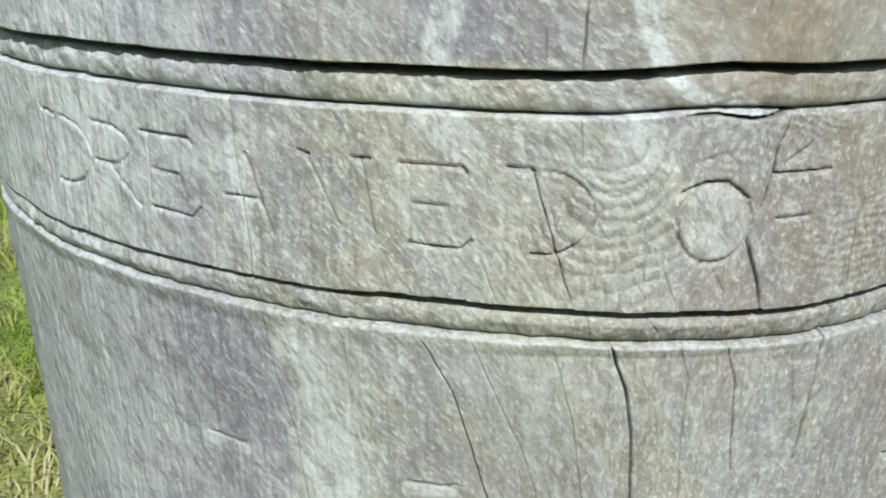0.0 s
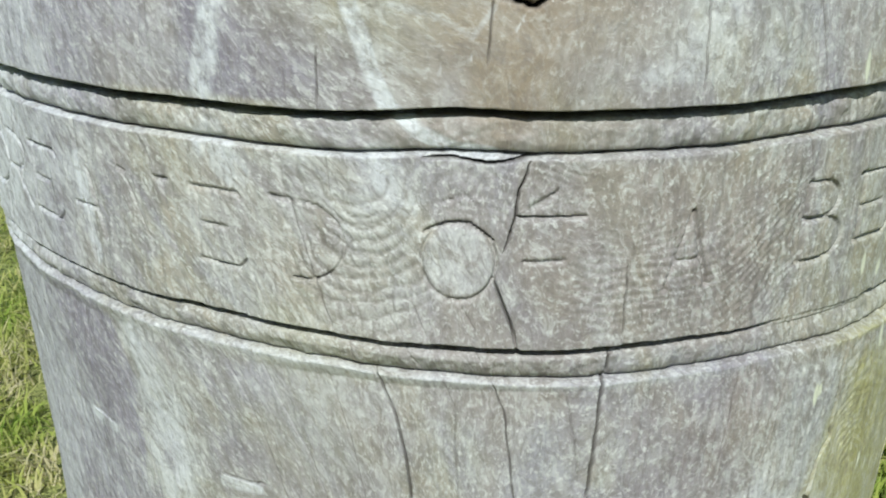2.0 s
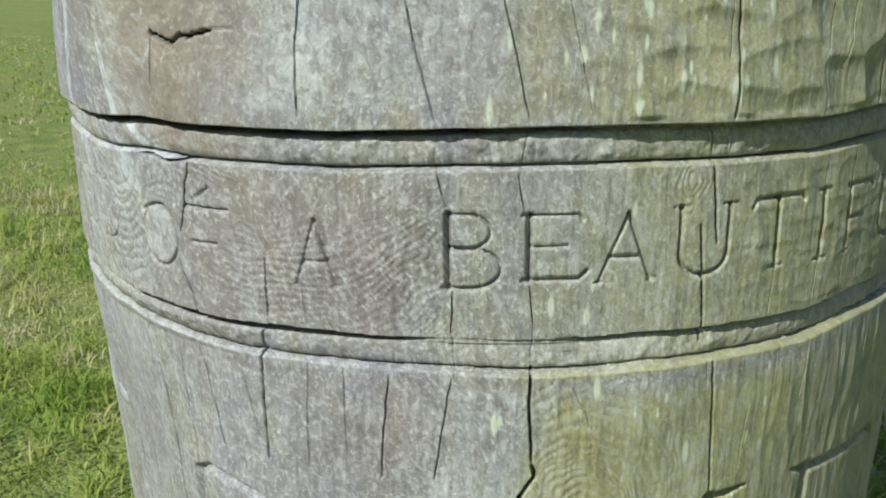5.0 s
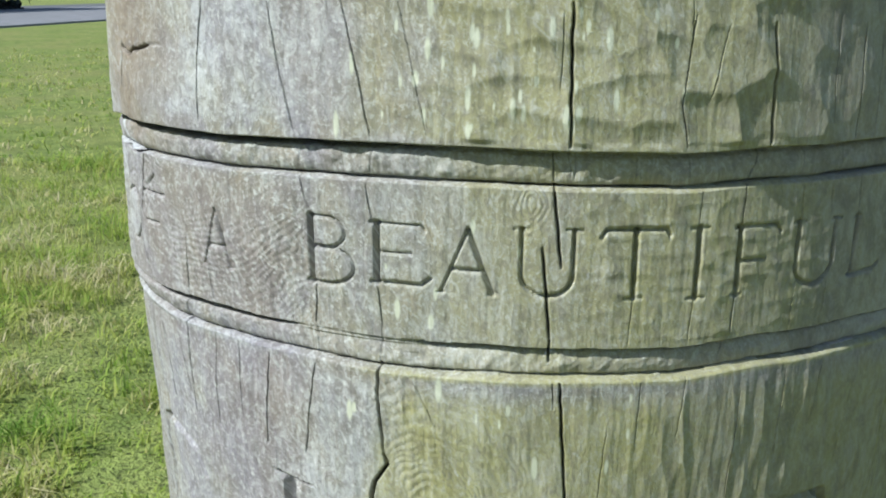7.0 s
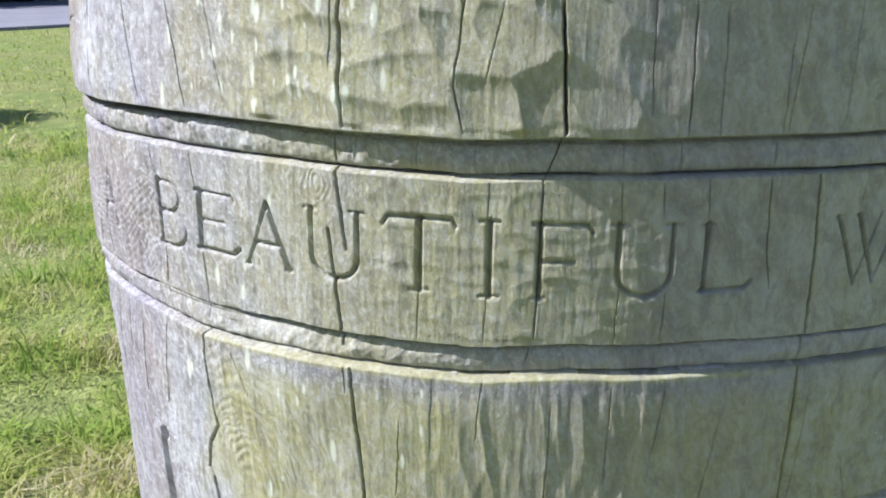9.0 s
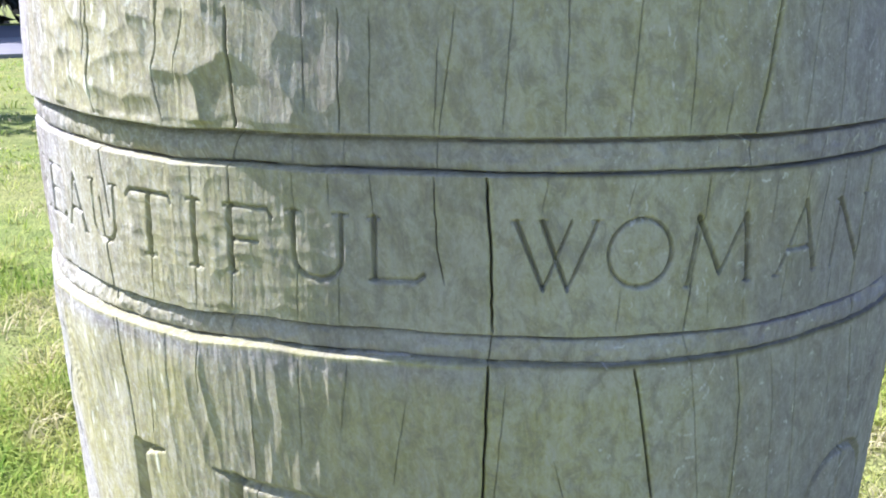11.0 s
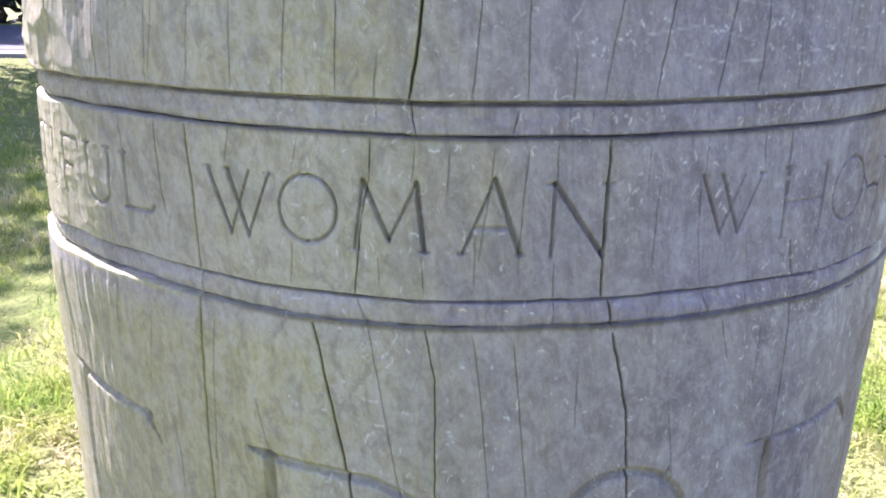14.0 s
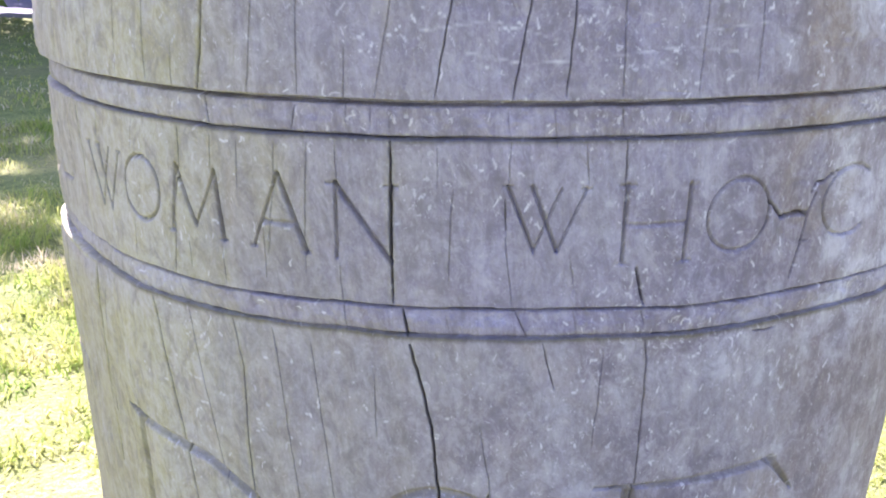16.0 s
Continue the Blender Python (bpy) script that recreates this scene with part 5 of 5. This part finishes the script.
new("top", top_data).parent = post


# ---- grass ----
def blades(name, count, r0, r1, tall_lo, tall_hi, wide, seed, label, from_a=95, to_a=330):
    """Single bent blades strewn over a ring of the ground, denser near the post and in tufts."""
    g = np.random.default_rng(seed)
    r = r0 + (r1 - r0) * g.random(count) ** 1.15
    a = np.radians(g.uniform(from_a, to_a, count))
    x, y = r * np.cos(a), r * np.sin(a)
    tuft = octaves(x * 3.2, y * 3.2, 91, 3)
    keep = g.random(count) < np.clip(0.75 + 0.5 * tuft, 0.25, 1)
    x, y, tuft = x[keep], y[keep], tuft[keep]
    d = x * ROAD_N.x + y * ROAD_N.y
    clear = d < ROAD_NEAR - 0.05
    x, y, tuft = x[clear], y[clear], tuft[clear]
    n = len(x)
    clump = np.clip(octaves(x * 7.5, y * 7.5, 95, 2), -0.5, 1.2)
    h = g.uniform(tall_lo, tall_hi, n) * (0.8 + 0.5 * np.clip(tuft, -0.6, 1.2) + 0.7 * clump)
    turn_to, lean = g.uniform(0, 2 * np.pi, n), g.uniform(0.35, 1.9, n)
    z0 = bumps(x, y) * np.clip((9 - np.hypot(x, y)) / 4, 0, 1) - 0.004
    w = wide * g.uniform(0.6, 1.2, n)
    face = turn_to + np.pi / 2 + g.normal(0, 0.5, n)
    ox, oy = np.cos(face) * w / 2, np.sin(face) * w / 2
    out = []
    for f, side in ((0, -1), (0, 1), (0.5, 0.8), (0.5, -0.8), (1.0, 0)):
        bend = lean * f * f * h * 0.8
        out.append(np.stack([x + np.cos(turn_to) * bend + side * ox, y + np.sin(turn_to) * bend + side * oy, z0 + h * f * (1 - 0.3 * lean * f)], -1))
    verts = np.stack(out, 1).reshape(-1, 3)
    k = np.arange(n)[:, None] * 5
    tris = np.concatenate([k + [0, 1, 2], k + [0, 2, 3], k + [3, 2, 4]], 1).reshape(-1, 3)
    return tagged(mesh_object(name, verts, tris, BLADE, None, True), label, "grass", kind="stuff")


blades("grass", 175000, 0.42, 4.6, 0.028, 0.085, 0.0052, 3, "rough sunlit green and straw coloured meadow grass")
blades("grass", 42000, 0.42, 4.4, 0.035, 0.1, 0.009, 5, "rough meadow grass on the far side of the post", -30, 95)
blades("grass", 85000, 4.2, 15.0, 0.025, 0.06, 0.014, 4, "rough green grass farther out towards the road")


def dandelion():
    root = tagged(new("dandelion"), "small pale yellow flower standing in the grass", "flower", "flowers in the grass")
    v = [(0.0015 * math.cos(a), 0.0015 * math.sin(a), z) for z in (-0.01, 0.09) for a in np.linspace(0, 2 * np.pi, 6, endpoint=False)]
    mesh_object("stem", v, [(i, (i + 1) % 6, 6 + (i + 1) % 6, 6 + i) for i in range(6)], BLADE, root)
    petals, faces = [], []
    for ring_r, lift, n in ((0.014, 0.092, 12), (0.009, 0.098, 9)):
        for i in range(n):
            a, k = 2 * np.pi * i / n, len(petals)
            side = 0.0026
            petals += [(0, 0, lift - 0.002), (ring_r * 0.7 * math.cos(a) - side * math.sin(a), ring_r * 0.7 * math.sin(a) + side * math.cos(a), lift + 0.003),
                       (ring_r * math.cos(a), ring_r * math.sin(a), lift + 0.002), (ring_r * 0.7 * math.cos(a) + side * math.sin(a), ring_r * 0.7 * math.sin(a) - side * math.cos(a), lift + 0.003)]
            faces.append((k, k + 1, k + 2, k + 3))
    mesh_object("flower_head", petals, faces, PETAL, root)
    return root


def strew_flowers():
    g = np.random.default_rng(77)
    first = dandelion()
    first.location = (-1.55, -4.0, 0)
    for _ in range(26):
        x, y = g.uniform(-4.2, 0.6), g.uniform(-5.2, -3.0)
        copy_thing(first, pose(x, y, 0, 0, 0, g.uniform(0, 360)))


strew_flowers()

# ---- shrub, tree and hedge ----
def leaves(centers, count, size, seed, squash=1.0):
    """Small bent leaves in clumps: points of two triangles round each centre (x, y, z, radius)."""
    g = np.random.default_rng(seed)
    c = np.array(centers)
    pick = g.integers(0, len(c), count)
    v = g.normal(size=(count, 3))
    v /= np.linalg.norm(v, axis=1)[:, None]
    p = c[pick, :3] + v * (c[pick, 3] * g.uniform(0.45, 1.08, count))[:, None] * (1, 1, squash)
    a = g.normal(size=(count, 3))
    a /= np.linalg.norm(a, axis=1)[:, None]
    b = np.cross(a, g.normal(size=(count, 3)))
    b /= np.linalg.norm(b, axis=1)[:, None]
    s = size * g.uniform(0.6, 1.3, count)[:, None]
    verts = np.stack([p - a * s, p + b * s * 0.45, p + a * s, p - b * s * 0.45], 1).reshape(-1, 3)
    return verts, np.arange(count * 4).reshape(-1, 4)


def limb(path, name, parent, sides=9):
    """A tapered round limb along (x, y, z, radius) points."""
    v = []
    for x, y, z, r in path:
        v += [(x + r * math.cos(2 * math.pi * s / sides), y + r * math.sin(2 * math.pi * s / sides), z) for s in range(sides)]
    f = [(i * sides + s, i * sides + (s + 1) % sides, (i + 1) * sides + (s + 1) % sides, (i + 1) * sides + s) for i in range(len(path) - 1) for s in range(sides)]
    return mesh_object(name, v, f, BARK, parent, True)


def woody(name, x, y, height, spread, crown_at, count, leaf, material, seed, label, category):
    g = np.random.default_rng(seed)
    root = tagged(new(name), label, category)
    root.location = (x, y, 0)
    thick = height * 0.022 + 0.015
    limb([(0, 0, -0.05, thick * 1.4), (0.01, 0.02, height * 0.15, thick), (0.05, -0.02, height * 0.5, thick * 0.7), (0, 0.03, height * 0.85, thick * 0.25)], "trunk", root)
    blobs = []
    for _ in range(16):
        a, u = g.uniform(0, 2 * np.pi), g.random() ** 0.6
        zz = crown_at + (height - crown_at) * g.uniform(0.05, 0.9)
        k = math.sin(math.pi * min(0.95, (zz - crown_at) / (height - crown_at) * 0.8 + 0.15))
        bx, by = spread * u * k * math.cos(a), spread * u * k * math.sin(a)
        blobs.append((bx, by, zz, spread * g.uniform(0.22, 0.42)))
        if len(blobs) <= 7:
            limb([(0, 0, zz * 0.45, thick * 0.5), (bx * 0.5, by * 0.5, zz * 0.75, thick * 0.3), (bx, by, zz, thick * 0.1)], "limb", root, 6)
    v, f = leaves(blobs, count, leaf, seed + 1)
    mesh_object("crown", v, f, material, root)
    return root


woody("shrub", -4.1, -6.3, 3.5, 1.2, 0.15, 12000, 0.055, LEAF, 41, "bushy green shrub growing out of the grass", "shrub")
# this tree stands out of view, placed for its shadow on the grass
woody("tree", 2.3, -11.9, 5.6, 4.7, 1.9, 33000, 0.125, LEAF, 43, "unseen roadside tree, added for the shade it throws on the grass", "tree")

woody("shrub", -17.0, 2.0, 1.7, 1.1, 0.05, 7000, 0.06, DRY_LEAF, 47, "low dark twiggy shrub at the edge of the grass", "shrub")


def stub():
    """A short leaning stub of an old timber post with a thin lath beside it."""
    root = tagged(new("timber_stub"), "short broken brown timber stub standing in the grass", "stub")
    root.location, root.rotation_euler = (-7.95, -2.9, 0), (radians(4), radians(-5), radians(20))
    for name, x, half, deep, top in (("stump", 0.0, 0.062, 0.055, 0.36), ("lath", -0.1, 0.022, 0.04, 0.43)):
        bm = bmesh.new()
        bmesh.ops.create_cube(bm, size=1.0)
        bmesh.ops.subdivide_edges(bm, edges=bm.edges[:], cuts=3, use_grid_fill=True)
        for v in bm.verts:
            high = v.co.z > 0.45
            v.co = Vector((x + v.co.x * 2 * half * (1 - 0.12 * v.co.z), v.co.y * 2 * deep, (v.co.z + 0.5) * (top + 0.08) - 0.08))
            n = noise.noise_vector(v.co * 14)
            v.co += Vector((n.x, n.y, 0)) * 0.012 + Vector((0, 0, (n.z - 0.6 * abs(v.co.x - x) / half) * 0.035 if high else 0))
        data = bpy.data.meshes.new(name)
        bm.to_mesh(data)
        bm.free()
        data.materials.append(TIMBER)
        new(name, data).parent = root


stub()


def hedge():
    g = np.random.default_rng(51)
    spots = []
    for s in np.arange(-42, 30, 0.9):
        # unseen upper height, added so that the hedge shades the road
        tall_here = 4.3 + 4.0 * float(step(np.array(s), -8.0, 0.0))
        for _ in range(int(2.2 * tall_here)):
            p = ROAD_N * (ROAD_FAR + 1.6 + g.uniform(-0.4, 0.6)) + ROAD_T * float(s + g.uniform(-0.4, 0.4))
            spots.append((p.x, p.y, g.uniform(0.15, tall_here), g.uniform(0.65, 1.0)))
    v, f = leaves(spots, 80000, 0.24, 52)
    tagged(mesh_object("hedge", v, f, HEDGE_SHADE_LEAF), "dense hedge assumed in the dark band beyond the road, leaves coloured as in shade", "hedge", kind="stuff")


hedge()
